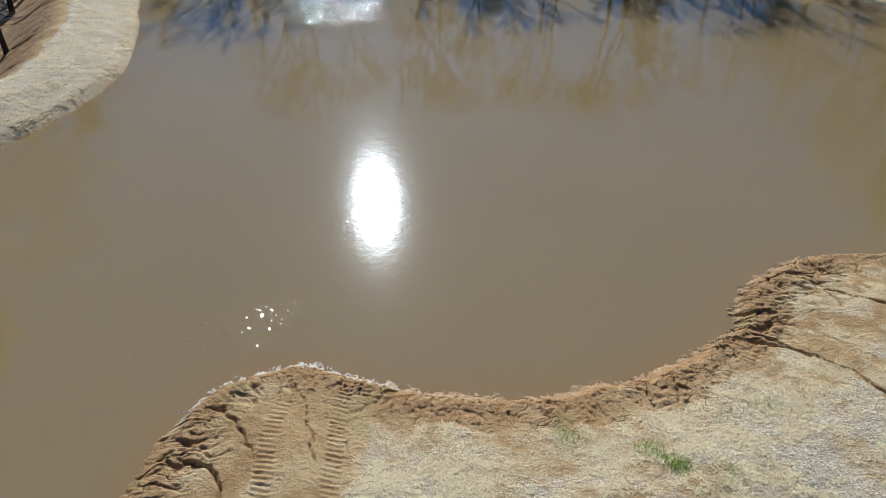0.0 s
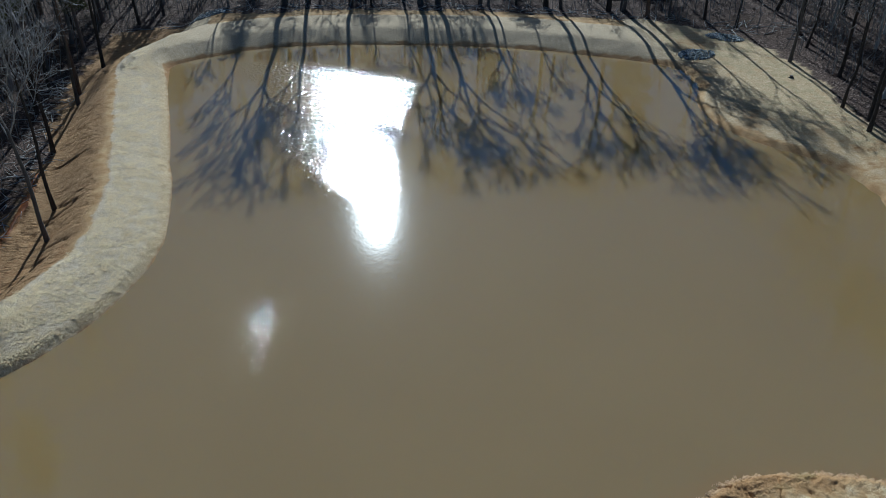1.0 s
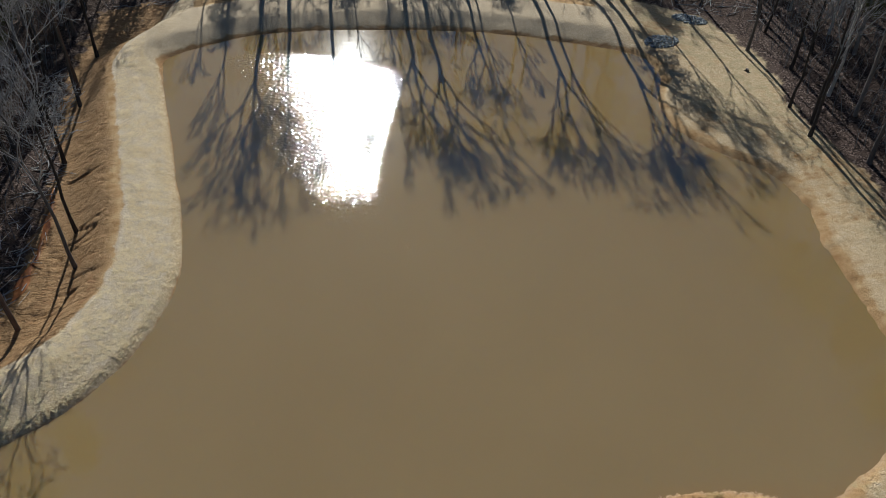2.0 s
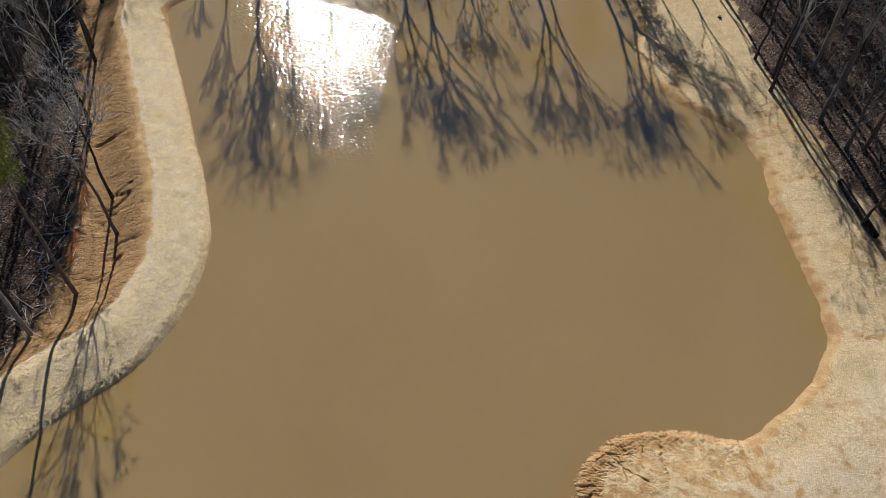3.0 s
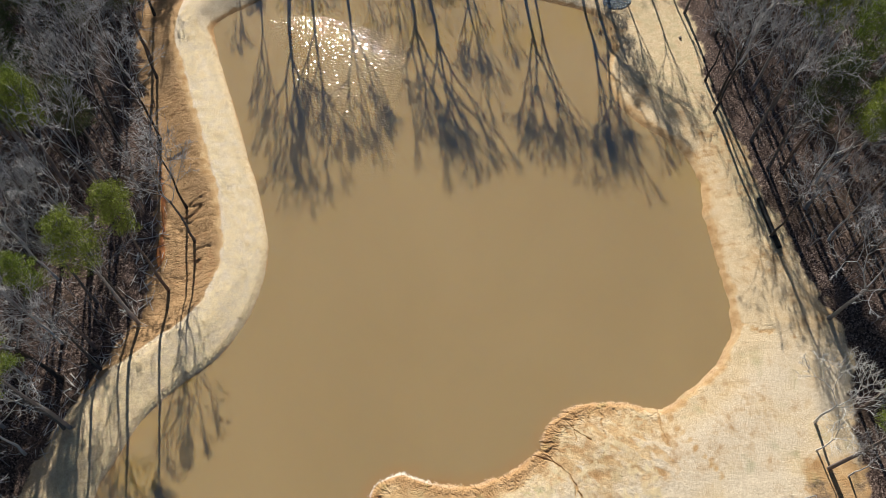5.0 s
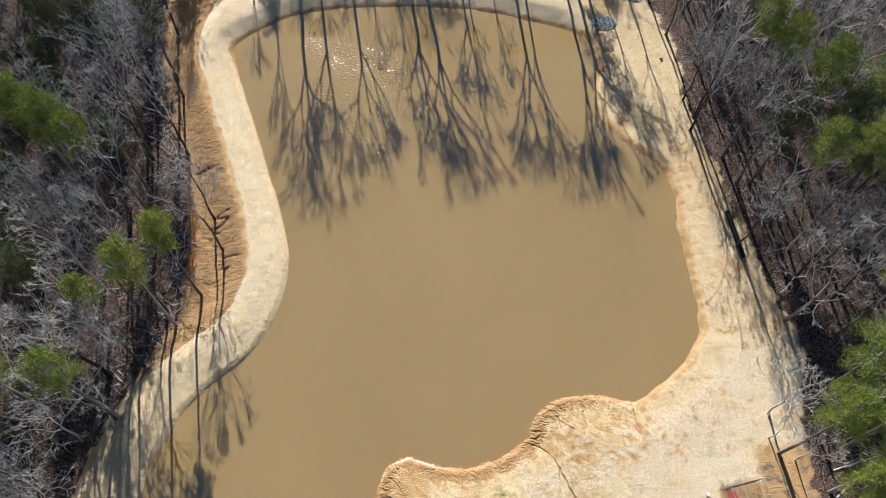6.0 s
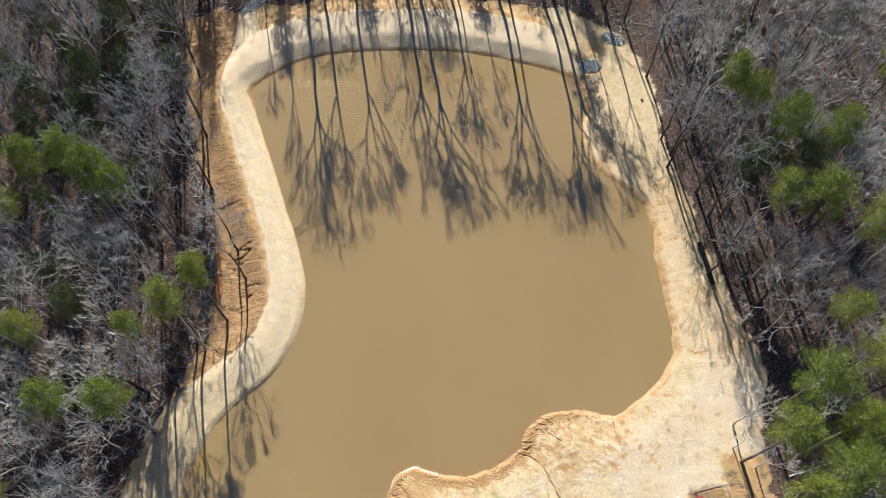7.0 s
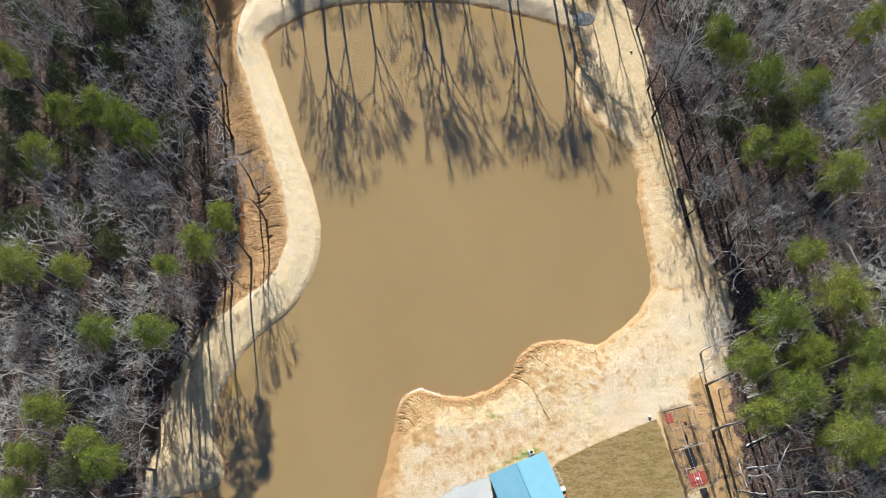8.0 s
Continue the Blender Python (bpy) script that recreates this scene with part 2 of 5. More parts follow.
NEAR_SIDE = [(-11.0, 4.0), (-9.3, 10.0), (-8.0, 15.2), (-7.2, 17.9), (-5.4, 18.9), (-3.8, 19.2), (-2.2, 18.5), (0.4, 17.9), (3.0, 18.0), (5.4, 18.7),
             (7.2, 19.7), (8.8, 21.0), (9.5, 22.8), (11.4, 24.4), (13.4, 25.3), (16.0, 25.5), (18.3, 25.3), (20.1, 24.8), (21.6, 24.5), (24.2, 26.0)]
EAST_SIDE = [(27.4, 28.4), (30.1, 31.8), (30.5, 33.2), (30.7, 36.8), (30.4, 42.3), (30.2, 45.6), (30.1, 46.4), (30.6, 48.9), (30.5, 52.0), (28.7, 56.3), (25.6, 59.1), (23.3, 62.1), (22.3, 65.7),
             (22.5, 69.0), (23.4, 71.5), (23.5, 73.7)]
FAR_SIDE = [(22.7, 76.8), (19.6, 79.0), (14.8, 80.9), (9.2, 82.7), (3.5, 83.9), (-4.0, 84.4), (-10.5, 84.5), (-17.0, 84.0), (-21.4, 82.7), (-24.2, 81.0), (-27.2, 79.0)]


def smooth_loop(points, n=10):
    """Catmull-Rom round a closed loop."""
    q = np.array(points, float)
    a, b, c, d = np.roll(q, 1, 0), q, np.roll(q, -1, 0), np.roll(q, -2, 0)
    out = []
    for i in range(len(q)):
        for u in np.arange(n) / n:
            out.append(0.5 * (2 * b[i] + (c[i] - a[i]) * u + (2 * a[i] - 5 * b[i] + 4 * c[i] - d[i]) * u * u + (3 * b[i] - a[i] - 3 * c[i] + d[i]) * u ** 3))
    return np.array(out)


SHORE = smooth_loop(DAM_SIDE + NEAR_SIDE + EAST_SIDE + FAR_SIDE)


def shore_distance(x, y, step=60000):
    """Metres from the waterline, plus outside and minus in the pond; and the run along the shore."""
    x, y = np.ravel(x).astype(float), np.ravel(y).astype(float)
    a, b = SHORE, np.roll(SHORE, -1, 0)
    e = b - a
    run = np.r_[0, np.cumsum(np.hypot(*e.T))][:-1]
    if len(x) < 400:
        px, py = x[:, None] - a[:, 0], y[:, None] - a[:, 1]
        ll = (e * e).sum(1)
        u = np.clip((px * e[:, 0] + py * e[:, 1]) / ll, 0, 1)
        dd = (px - u * e[:, 0]) ** 2 + (py - u * e[:, 1]) ** 2
        k = dd.argmin(1)
        rows = np.arange(len(x))
        with np.errstate(divide="ignore", invalid="ignore"):
            cross = ((a[:, 1] > y[:, None]) != (b[:, 1] > y[:, None])) & (x[:, None] < e[:, 0] * py / e[:, 1] + a[:, 0])
        d = np.sqrt(dd[rows, k])
        return np.where(cross.sum(1) % 2 == 1, -d, d), run[k] + u[rows, k] * np.sqrt(ll[k])
    near, along, inside = np.full(len(x), 1e9), np.zeros(len(x)), np.zeros(len(x), bool)
    for k in range(len(a)):
        px, py = x - a[k, 0], y - a[k, 1]
        ll = e[k] @ e[k]
        u = np.clip((px * e[k, 0] + py * e[k, 1]) / ll, 0, 1)
        dd = (px - u * e[k, 0]) ** 2 + (py - u * e[k, 1]) ** 2
        hit = dd < near
        near[hit], along[hit] = dd[hit], run[k] + u[hit] * math.sqrt(ll)
        if a[k, 1] != b[k, 1]:
            cross = ((a[k, 1] > y) != (b[k, 1] > y)) & (x < (b[k, 0] - a[k, 0]) * (y - a[k, 1]) / (b[k, 1] - a[k, 1]) + a[k, 0])
            inside ^= cross
    d = np.sqrt(near)
    return np.where(inside, -d, d), along


def sstep(v, lo, hi):
    u = np.clip((np.asarray(v, float) - lo) / (hi - lo), 0, 1)
    return u * u * (3 - 2 * u)


def lattice(ix, iy, seed):
    h = (ix.astype(np.int64) * 374761393 + iy.astype(np.int64) * 668265263 + seed * 1442695041) & 0x7FFFFFFF
    h = ((h ^ (h >> 13)) * 1274126177) & 0x7FFFFFFF
    return ((h ^ (h >> 16)) & 0xFFFF) / 65535.0


def vnoise(x, y, scale, seed=0, octaves=3):
    """Value noise, -1 to 1, for relief and for scattering."""
    total, amp, norm = 0, 1.0, 0.0
    for o in range(octaves):
        u, v = x / scale, y / scale
        ix, iy = np.floor(u), np.floor(v)
        fx, fy = u - ix, v - iy
        fx, fy = fx * fx * (3 - 2 * fx), fy * fy * (3 - 2 * fy)
        g = lambda dx, dy: lattice(ix + dx, iy + dy, seed + o * 17)  # noqa: E731
        total = total + amp * ((g(0, 0) * (1 - fx) + g(1, 0) * fx) * (1 - fy) + (g(0, 1) * (1 - fx) + g(1, 1) * fx) * fy)
        norm, amp, scale = norm + amp, amp * 0.5, scale * 0.5
    return 2 * total / norm - 1


# the edge of the woods: x (west, east) by y, and y (far) by x
WEST_Y, WEST_X = [-40, 5, 17, 25, 33, 38, 45, 53, 61, 66, 77, 88, 100], [-45, -43.5, -41.5, -38.6, -35.2, -32.6, -32.2, -33.2, -34.6, -36.4, -39.2, -40.5, -42]
EAST_Y, EAST_X = [-40, 2, 13, 19, 26, 32, 38, 43, 47, 52, 57, 62, 67, 75, 80, 86, 92], [41.0, 40.5, 40.0, 40.0, 42.0, 42.0, 40.5, 39.5, 38.2, 37.6, 36.8, 35.8, 35.2, 35.0, 34.0, 31.3, 27.0]
FAR_X, FAR_Y = [-45, -38.6, -35, -30, -23, -16, -6, 4, 13, 19, 24, 28, 34], [93, 94.5, 96.5, 94.8, 95.4, 96.4, 96.6, 95.8, 94.0, 92.4, 91.0, 88.3, 85]


def wood_depth(x, y):
    """Metres into the woods (minus: in the clearing)."""
    w = np.interp(y, WEST_Y, WEST_X) - x
    e = x - np.interp(y, EAST_Y, EAST_X)
    f = y - np.interp(x, FAR_X, FAR_Y)
    return np.maximum(np.maximum(w, e), f)


def sides(x, y):
    """Weights of the west dam, the far bank and the remainder."""
    far = sstep(y, 72, 80) * sstep(x, -33, -27) * (1 - sstep(x, 19, 24))
    west = (1 - sstep(x, -20, -8)) * (1 - far) * sstep(y, -6, 6)
    return west, far, 1 - np.maximum(west, far)


def height(x, y, d=None):
    x, y = np.asarray(x, float), np.asarray(y, float)
    if d is None:
        d = shore_distance(x, y)[0].reshape(x.shape)
    west, far, rest = sides(x, y)
    d = d + 0.22 * vnoise(x, y, 1.1, 5) * (1 - 0.6 * west)
    d = d - 0.30 * rest * (1 - sstep(y, 26, 34))
    bed = -1.6 * sstep(-d, 0, 6) - 0.12 * sstep(-d, 0, 0.4)
    dam = 0.42 * sstep(d, -0.1, 0.9) + 0.40 * sstep(d, 0.7, 3.5) - 2.35 * sstep(d, 4.6, 10.0)
    back = 0.10 * sstep(d, -0.1, 0.2) + 0.98 * np.clip(d / 2.5, 0, 1) + 0.08 * sstep(d, 2.3, 3.4) - 0.55 * sstep(d, 6.5, 11.0) + 1.0 * sstep(d, 13, 46)
    flat = 0.34 * sstep(d, -0.05, 0.7) + 0.35 * sstep(d, 0.6, 5.0) + 0.8 * sstep(d, 8, 30)
    z = np.where(d < 0, bed, west * dam + far * back + rest * flat)
    deep = sstep(wood_depth(x, y), -1, 6)
    z = z + np.where(d > 0, sstep(d, 0.2, 2.0), 0) * (0.05 * vnoise(x, y, 0.9, 2, 3) + deep * (0.35 * vnoise(x, y, 9.0, 3, 3) + 0.10 * vnoise(x, y, 1.4, 8, 2)))
    # rills down the outer slope of the dam
    slope = west * sstep(d, 5.0, 6.0) * (1 - sstep(d, 9.5, 11.0))
    z = z + slope * (0.05 * vnoise(x, y, 0.5, 14, 3) + 0.05 * vnoise(x * 0.4, y, 0.9, 12, 2))
    rill = np.abs(vnoise(y + 0.3 * vnoise(x, y, 1.5, 15, 2), x * 0.16, 1.25, 13, 2))
    z = z - slope * 0.24 * (1 - sstep(rill, 0.0, 0.10)) * sstep(vnoise(x, y, 2.6, 16, 2), -0.35, 0.1)
    return z


def height_at(x, y):
    return float(height(np.array([x]), np.array([y]))[0])


# shrinkage cracks and wash-outs of the near bank: each a few bends, then width and depth
CRACKS = [
    ([(8.4, 21.1), (9.0, 20.6), (9.8, 19.9), (10.7, 18.9), (11.7, 18.1), (12.3, 16.5), (13.0, 14.9), (13.7, 13.6)], 0.11, 0.15),
    ([(12.1, 16.7), (11.9, 14.0), (11.9, 11.7), (12.8, 10.5), (13.9, 9.7)], 0.07, 0.08),
    ([(8.6, 21.0), (9.3, 20.6), (10.2, 20.1)], 0.20, 0.2), ([(8.8, 21.5), (9.6, 21.1), (10.3, 21.2)], 0.12, 0.14), ([(8.2, 20.2), (9.3, 19.7), (10.4, 19.2)], 0.10, 0.12),
    ([(10.9, 24.0), (12.0, 23.3), (12.6, 22.4), (13.3, 21.8), (14.1, 21.2)], 0.12, 0.15), ([(11.6, 24.4), (12.6, 24.0), (13.6, 23.1)], 0.09, 0.12),
    ([(21.1, 24.2), (21.1, 22.0), (21.5, 20.4)], 0.12, 0.16),
    ([(21.5, 24.4), (22.5, 22.4), (23.4, 21.1), (24.1, 19.9), (24.8, 19.2), (25.7, 17.8), (26.1, 16.6)], 0.12, 0.16),
    ([(30.7, 33.2), (31.9, 32.8), (33.1, 32.0), (34.3, 31.7)], 0.16, 0.18),
    ([(-4.3, 18.8), (-4.3, 17.6), (-3.9, 16.8), (-3.6, 15.6), (-3.2, 14.6)], 0.08, 0.12),
    ([(-6.9, 16.8), (-6.0, 16.6), (-5.4, 15.7), (-5.0, 14.9)], 0.08, 0.11),
    ([(-7.9, 14.9), (-6.9, 14.9), (-6.0, 14.6), (-5.5, 13.6)], 0.10, 0.16),
    ([(-3.3, 16.4), (-2.6, 15.6), (-2.5, 14.6)], 0.07, 0.09),
    ([(15.7, 25.0), (15.4, 23.1), (15.5, 21.5), (15.1, 19.8)], 0.08, 0.12), ([(12.5, 22.8), (12.7, 21.2)], 0.08, 0.10), ([(14.6, 24.8), (14.2, 23.4)], 0.09, 0.12),
    ([(17.2, 25.1), (17.0, 23.8)], 0.08, 0.12), ([(-8.9, 12.6), (-7.8, 13.0), (-6.8, 12.8), (-5.9, 13.4)], 0.08, 0.12),
]


def crack_relief(x, y, widen=1.0):
    z = np.zeros_like(x)
    wx, wy = x + 0.16 * vnoise(x, y, 0.5, 31, 3), y + 0.16 * vnoise(x, y, 0.5, 37, 3)
    for bends, wide, deep in CRACKS:
        best = np.full(x.shape, 9.0)
        for (ax, ay), (bx, by) in zip(bends, bends[1:]):
            ex, ey = bx - ax, by - ay
            u = np.clip(((wx - ax) * ex + (wy - ay) * ey) / (ex * ex + ey * ey), 0, 1)
            best = np.minimum(best, np.hypot(wx - ax - u * ex, wy - ay - u * ey))
        w = widen * wide * np.maximum(0.55 + 0.9 * vnoise(x, y, 0.7, 41, 2), 0.12)
        z -= deep * (1 - sstep(best, 0.2 * w, w))
    return z


# crawler tracks pressed into the clay: centre line, half width
TRACKS = [([(-4.45, 13.0), (-4.65, 15.6), (-4.5, 17.0)], 0.24), ([(-2.75, 13.0), (-2.9, 16.4), (-2.75, 18.3)], 0.22), ([(-2.5, 17.0), (-2.0, 18.3)], 0.2)]


def track_relief(x, y):
    z = np.zeros_like(x)
    for line, half in TRACKS:
        q = np.array(line)
        cx = np.interp(y, q[:, 1], q[:, 0])
        off = np.abs(x - cx + 0.05 * vnoise(x, y, 0.7, 51, 2))
        on = (1 - sstep(off, half - 0.05, half + 0.04)) * sstep(y, q[0, 1], q[0, 1] + 0.3) * (1 - sstep(y, q[-1, 1] - 0.2, q[-1, 1]))
        on = on * sstep(vnoise(x, y, 1.2, 53, 2), -0.9, -0.5)
        z += on * (0.75 + 0.4 * vnoise(x, y, 0.35, 54, 2)) * (-0.024 + 0.024 * np.sin((y + 0.25 * (x - cx)) * 2 * math.pi / 0.18))
    return z


def fine_relief(x, y, d, run):
    """Clods, rills and ragged lip of the clay nearest to the lens."""
    band = 1 - sstep(d + 0.3 * vnoise(x, y, 1.0, 60, 2), 1.5, 2.6)
    edge = sstep(d, -0.1, 0.15) * band
    tread = sstep(-track_relief(x, y), 0.0, 0.004)
    warp = run + 0.22 * vnoise(x, y, 0.6, 62, 2) + 0.30 * d * vnoise(run, d * 0.2, 2.0, 68, 2)
    rill = np.abs(vnoise(warp, d * 0.22, 0.42, 61, 2))
    bite = -0.11 * edge * (1 - sstep(rill, 0.0, 0.09)) * sstep(vnoise(run, d * 0.5, 0.9, 63, 2), -0.3, 0.2)
    fine = np.abs(vnoise(warp * 1.0, d * 0.35, 0.19, 59, 2))
    bite = bite - 0.055 * edge * (1 - sstep(fine, 0.0, 0.16))
    lump = np.maximum(vnoise(x, y, 0.24, 67, 2), -0.15)
    crumb = np.maximum(vnoise(x, y, 0.13, 57, 2) - 0.1, 0)
    clod = 0.014 * vnoise(x, y, 0.5, 65, 3) + (0.012 * lump + 0.075 * crumb) * (0.35 + 0.5 * edge) * (1 - 0.7 * tread)
    streak = 0.02 * band * vnoise(warp, d * 0.22, 0.2, 66, 2) * (1 - tread)
    lip = 0.05 * sstep(d, -0.1, 0.05) * (1 - sstep(d, 0.1, 0.45)) * np.maximum(vnoise(run, d * 0.5, 0.28, 69, 2), -0.3)
    # layered shrinkage cracks of the bank's shoulder
    shoulder = sstep(x, 7.0, 8.5) * (1 - sstep(x, 13.5, 16.0)) * sstep(y, 18.6, 19.6) * band
    wy = y + 0.12 * (x - 10) + 0.18 * vnoise(x, y, 0.9, 58, 2)
    layer = np.abs(vnoise(x * 0.22, wy, 0.26, 56, 2))
    shelf = -0.09 * shoulder * (1 - sstep(layer, 0.0, 0.13))
    return np.where(d > -0.3, bite + clod + streak + lip + shelf + crack_relief(x, y) + track_relief(x, y), 0)


def inside_quad(x, y, quad):
    ok = np.ones_like(x, bool)
    for (ax, ay), (bx, by) in zip(quad, quad[1:] + quad[:1]):
        ok &= (bx - ax) * (y - ay) - (by - ay) * (x - ax) > 0
    return ok


def soft_quad(x, y, quad, blur=0.5):
    """1 inside, 0 outside, with a straight even edge."""
    reach = np.full(x.shape, 1e3)
    for (ax, ay), (bx, by) in zip(quad, quad[1:] + quad[:1]):
        reach = np.minimum(reach, ((bx - ax) * (y - ay) - (by - ay) * (x - ax)) / math.hypot(bx - ax, by - ay))
    return np.clip(reach / blur + 0.5, 0, 1)


LAWN = [(16.0, -14.0), (33.5, -7.5), (28.6, 13.1), (23.8, 11.8), (19.2, 9.9), (14.9, 8.4), (13.4, 7.0)]
GRAVEL = [(-3.0, -14.0), (8.0, -14.0), (4.9, 6.4), (0.0, 5.2), (-2.6, 3.6)]


def zones(x, y, d):
    west, far, rest = sides(x, y)
    wood = wood_depth(x, y)
    near = rest * (1 - sstep(y, 26, 34))
    east = rest * sstep(y, 26, 34)
    ragged = 0.55 * vnoise(x, y, 1.6, 71, 3)
    start = -0.12 * west + 0.15 * far + 0.6 * east + (1.75 - 0.9 * sstep(x, 15, 20)) * near
    end = np.interp(y, [24, 33, 42, 52, 80], [8.0, 5.8, 4.9, 4.2, 4.6]) * west + 7.6 * far + 60 * (near + east)
    straw = sstep(d + ragged * (1 - 0.8 * west), start - 0.2, start + 0.5) * (1 - sstep(d + 0.8 * ragged, end - 0.4, end + 0.5))
    patchy = sstep(vnoise(x, y, 5.0, 73, 3), -0.5, 0.3)
    straw = straw * (west + far + east * (0.5 + 0.3 * patchy) + near * (0.44 + 0.30 * patchy * sstep(vnoise(x, y, 1.5, 74, 3), -0.6, 0.2) + 0.2 * sstep(x, 14, 20)))
    straw = straw * (1 - (1 - sstep(x + 0.9 * ragged + 0.5 * vnoise(x, y, 0.5, 79, 2), -2.6, -1.9)) * sstep(x, -10, -9) * sstep(y + ragged, 10.5, 12.5) * (1 - sstep(y, 20, 21)))
    # bare wash-outs and split ground on the near side
    wash = near * sstep(x, 9.5, 11.0) * (1 - sstep(x, 19, 24)) * sstep(y, 16.5, 18.5) * sstep(vnoise((0.78 * x - 0.62 * y) * 0.3, 0.62 * x + 0.78 * y, 0.8, 78, 3), -0.12, 0.12)
    split = np.zeros_like(straw)
    close = (x > -10) & (x < 38) & (y > 10) & (y < 35)
    split[close] = sstep(-crack_relief(x[close], y[close], 2.4), 0.02, 0.10)
    straw = straw * (1 - 0.65 * wash) * (1 - 0.8 * split)
    bleach = np.maximum(west, 0.5 * far) * sstep(d + 0.4 * ragged, 0.3, 1.1) * sstep(y, 20, 40)
    bleach = np.maximum(bleach, 0.8 * near * sstep(d + ragged, 2.2, 4.5) * sstep(vnoise(x, y, 3.0, 88, 3), -0.7, 0.1))
    fill = west * sstep(d + ragged, 4.7, 5.7)
    # wet rim; the dam's weight also paints the thin shadow of its lip
    damp_shade = sstep(d, -0.3, 0.0) * (1 - sstep(d + 0.3 * ragged, 0.05, 0.4)) * (0.85 * west + 0.9 * far + 0.55 * east + 0.3 * near)
    # shade of the steep far face, put into the colour
    damp_shade = np.maximum(damp_shade, 0.5 * far * (1 - sstep(d + 1.5 * ragged, 0.5, 1.6)))
    damp_shade = np.maximum(damp_shade, 0.7 * near * sstep(d, -0.3, 0) * (1 - sstep(d + ragged + 1.1 * sstep(x, 15, 20), 1.0, 2.2)))
    litter = sstep(wood + 2.0 * ragged, -2.5, 1.0)
    trodden = sstep(x + ragged, 33.0, 34.2) * (1 - sstep(y, 16, 20)) * sstep(d, 5, 6)
    fill, straw, litter = np.maximum(fill, 0.35 * trodden), straw * (1 - 0.85 * trodden), np.maximum(litter, 0.42 * trodden)
    grass = east * sstep(d, 2, 5) * sstep(y, 40, 47) * 0.3 + near * 0.5 * sstep(vnoise(x, y, 1.6, 75, 2), 0.35, 0.7)
    grass = np.maximum(grass, sstep(x, 31, 34) * (1 - sstep(y, 1.5, 3.4)) * 1.6 * (1 - sstep(x, 36.5, 38)))
    lawn = soft_quad(x, y, LAWN)
    gravel = inside_quad(x + 0.4 * ragged, y + 0.4 * ragged, GRAVEL).astype(float)
    cage = soft_quad(x, y, [(31.0, 3.0), (35.3, 3.8), (33.1, 15.0), (28.8, 14.2)])
    worn = np.maximum(cage, inside_quad(x, y, [(29.8, 1.5), (38.2, 3.2), (36.2, 19.5), (28.2, 15.4)]) * sstep(ragged, -0.5, 0.2))
    fill, litter = np.maximum(fill, 0.35 * cage), np.maximum(litter, 0.45 * worn)
    lawn = lawn * (1 - cage)
    for hidden in (lawn, gravel):
        straw, litter = straw * (1 - hidden), litter * (1 - hidden)
    straw = straw * (1 - cage)
    crust = near * sstep(y, 15.8, 17.0) * sstep(d, 0.05, 0.2) * (1 - sstep(d + 0.3 * ragged, 0.42, 0.7)) * (0.15 + 0.85 * (1 - sstep(x, -2.5, -0.5)))
    parched = (near + 0.2 * east) * np.maximum(1 - sstep(d + 2 * ragged, 0.8, 2.6), 0.32 * near * sstep(vnoise(x, y, 4.0, 82, 2), -0.2, 0.3)) * (1 - lawn) * (1 - gravel)
    drain = np.interp(y, [40, 45, 51, 56, 66], [-31.6, -30.9, -31.5, -32.7, -35.5])
    rust = (1 - sstep(np.abs(x - drain + 0.4 * ragged), 0.1, 0.45)) * sstep(y, 41, 45) * (1 - sstep(y, 54, 58)) * 0.8
    return dict(straw=straw, fill=fill, damp_shade=damp_shade, litter=litter, grass=grass, lawn=lawn, gravel=gravel, crust=crust, rust=rust, bleach=bleach, parched=parched)


def sheet(name, xs, ys, material, relief=False, hole=None):
    """A relief grid over the lines xs and ys with its cover masks."""
    gx, gy = np.meshgrid(xs, ys)
    x, y = gx.ravel(), gy.ravel()
    d, run = shore_distance(x, y)
    z = height(x, y, d)
    if relief:
        fade = np.minimum(np.minimum(x - xs[0], xs[-1] - x), np.minimum(y - ys[0], ys[-1] - y))
        z = z + fine_relief(x, y, d, run) * sstep(fade, 0, 1.2)
    nx, ny = len(xs), len(ys)
    i = (np.arange(ny - 1)[:, None] * nx + np.arange(nx - 1)).ravel()
    faces = np.stack([i, i + 1, i + nx + 1, i + nx], 1)
    if relief:
        faces = faces[(d[faces] > -0.6).any(1)]
    if hole:
        cx, cy = x[faces].mean(1), y[faces].mean(1)
        faces = faces[~((cx > hole[0]) & (cx < hole[1]) & (cy > hole[2]) & (cy < hole[3]))]
    me = quick_mesh(name, np.stack([x, y, z], 1), faces)
    me.polygons.foreach_set("use_smooth", np.ones(len(me.polygons), bool))
    for key, mask in zones(x, y, d).items():
        me.attributes.new(key, "FLOAT", "POINT").data.foreach_set("value", mask.astype(np.float32))
    me.materials.append(material)
    return new(name, me)


def quick_mesh(name, verts, faces):
    """A mesh from arrays of corners and of equal-sided faces."""
    me = bpy.data.meshes.new(name)
    verts, faces = np.asarray(verts, np.float32), np.asarray(faces, np.int32)
    k = faces.shape[1]
    me.vertices.add(len(verts))
    me.vertices.foreach_set("co", verts.ravel())
    me.loops.add(faces.size)
    me.loops.foreach_set("vertex_index", faces.ravel())
    me.polygons.add(len(faces))
    me.polygons.foreach_set("loop_start", np.arange(0, faces.size, k, dtype=np.int32))
    me.update(calc_edges=True)
    return me


def lines(*stretches):
    """Grid lines from stretches of (from, to, spacing)."""
    return np.unique(np.round(np.concatenate([np.arange(a, b + s * 0.5, s) for a, b, s in stretches]), 3))


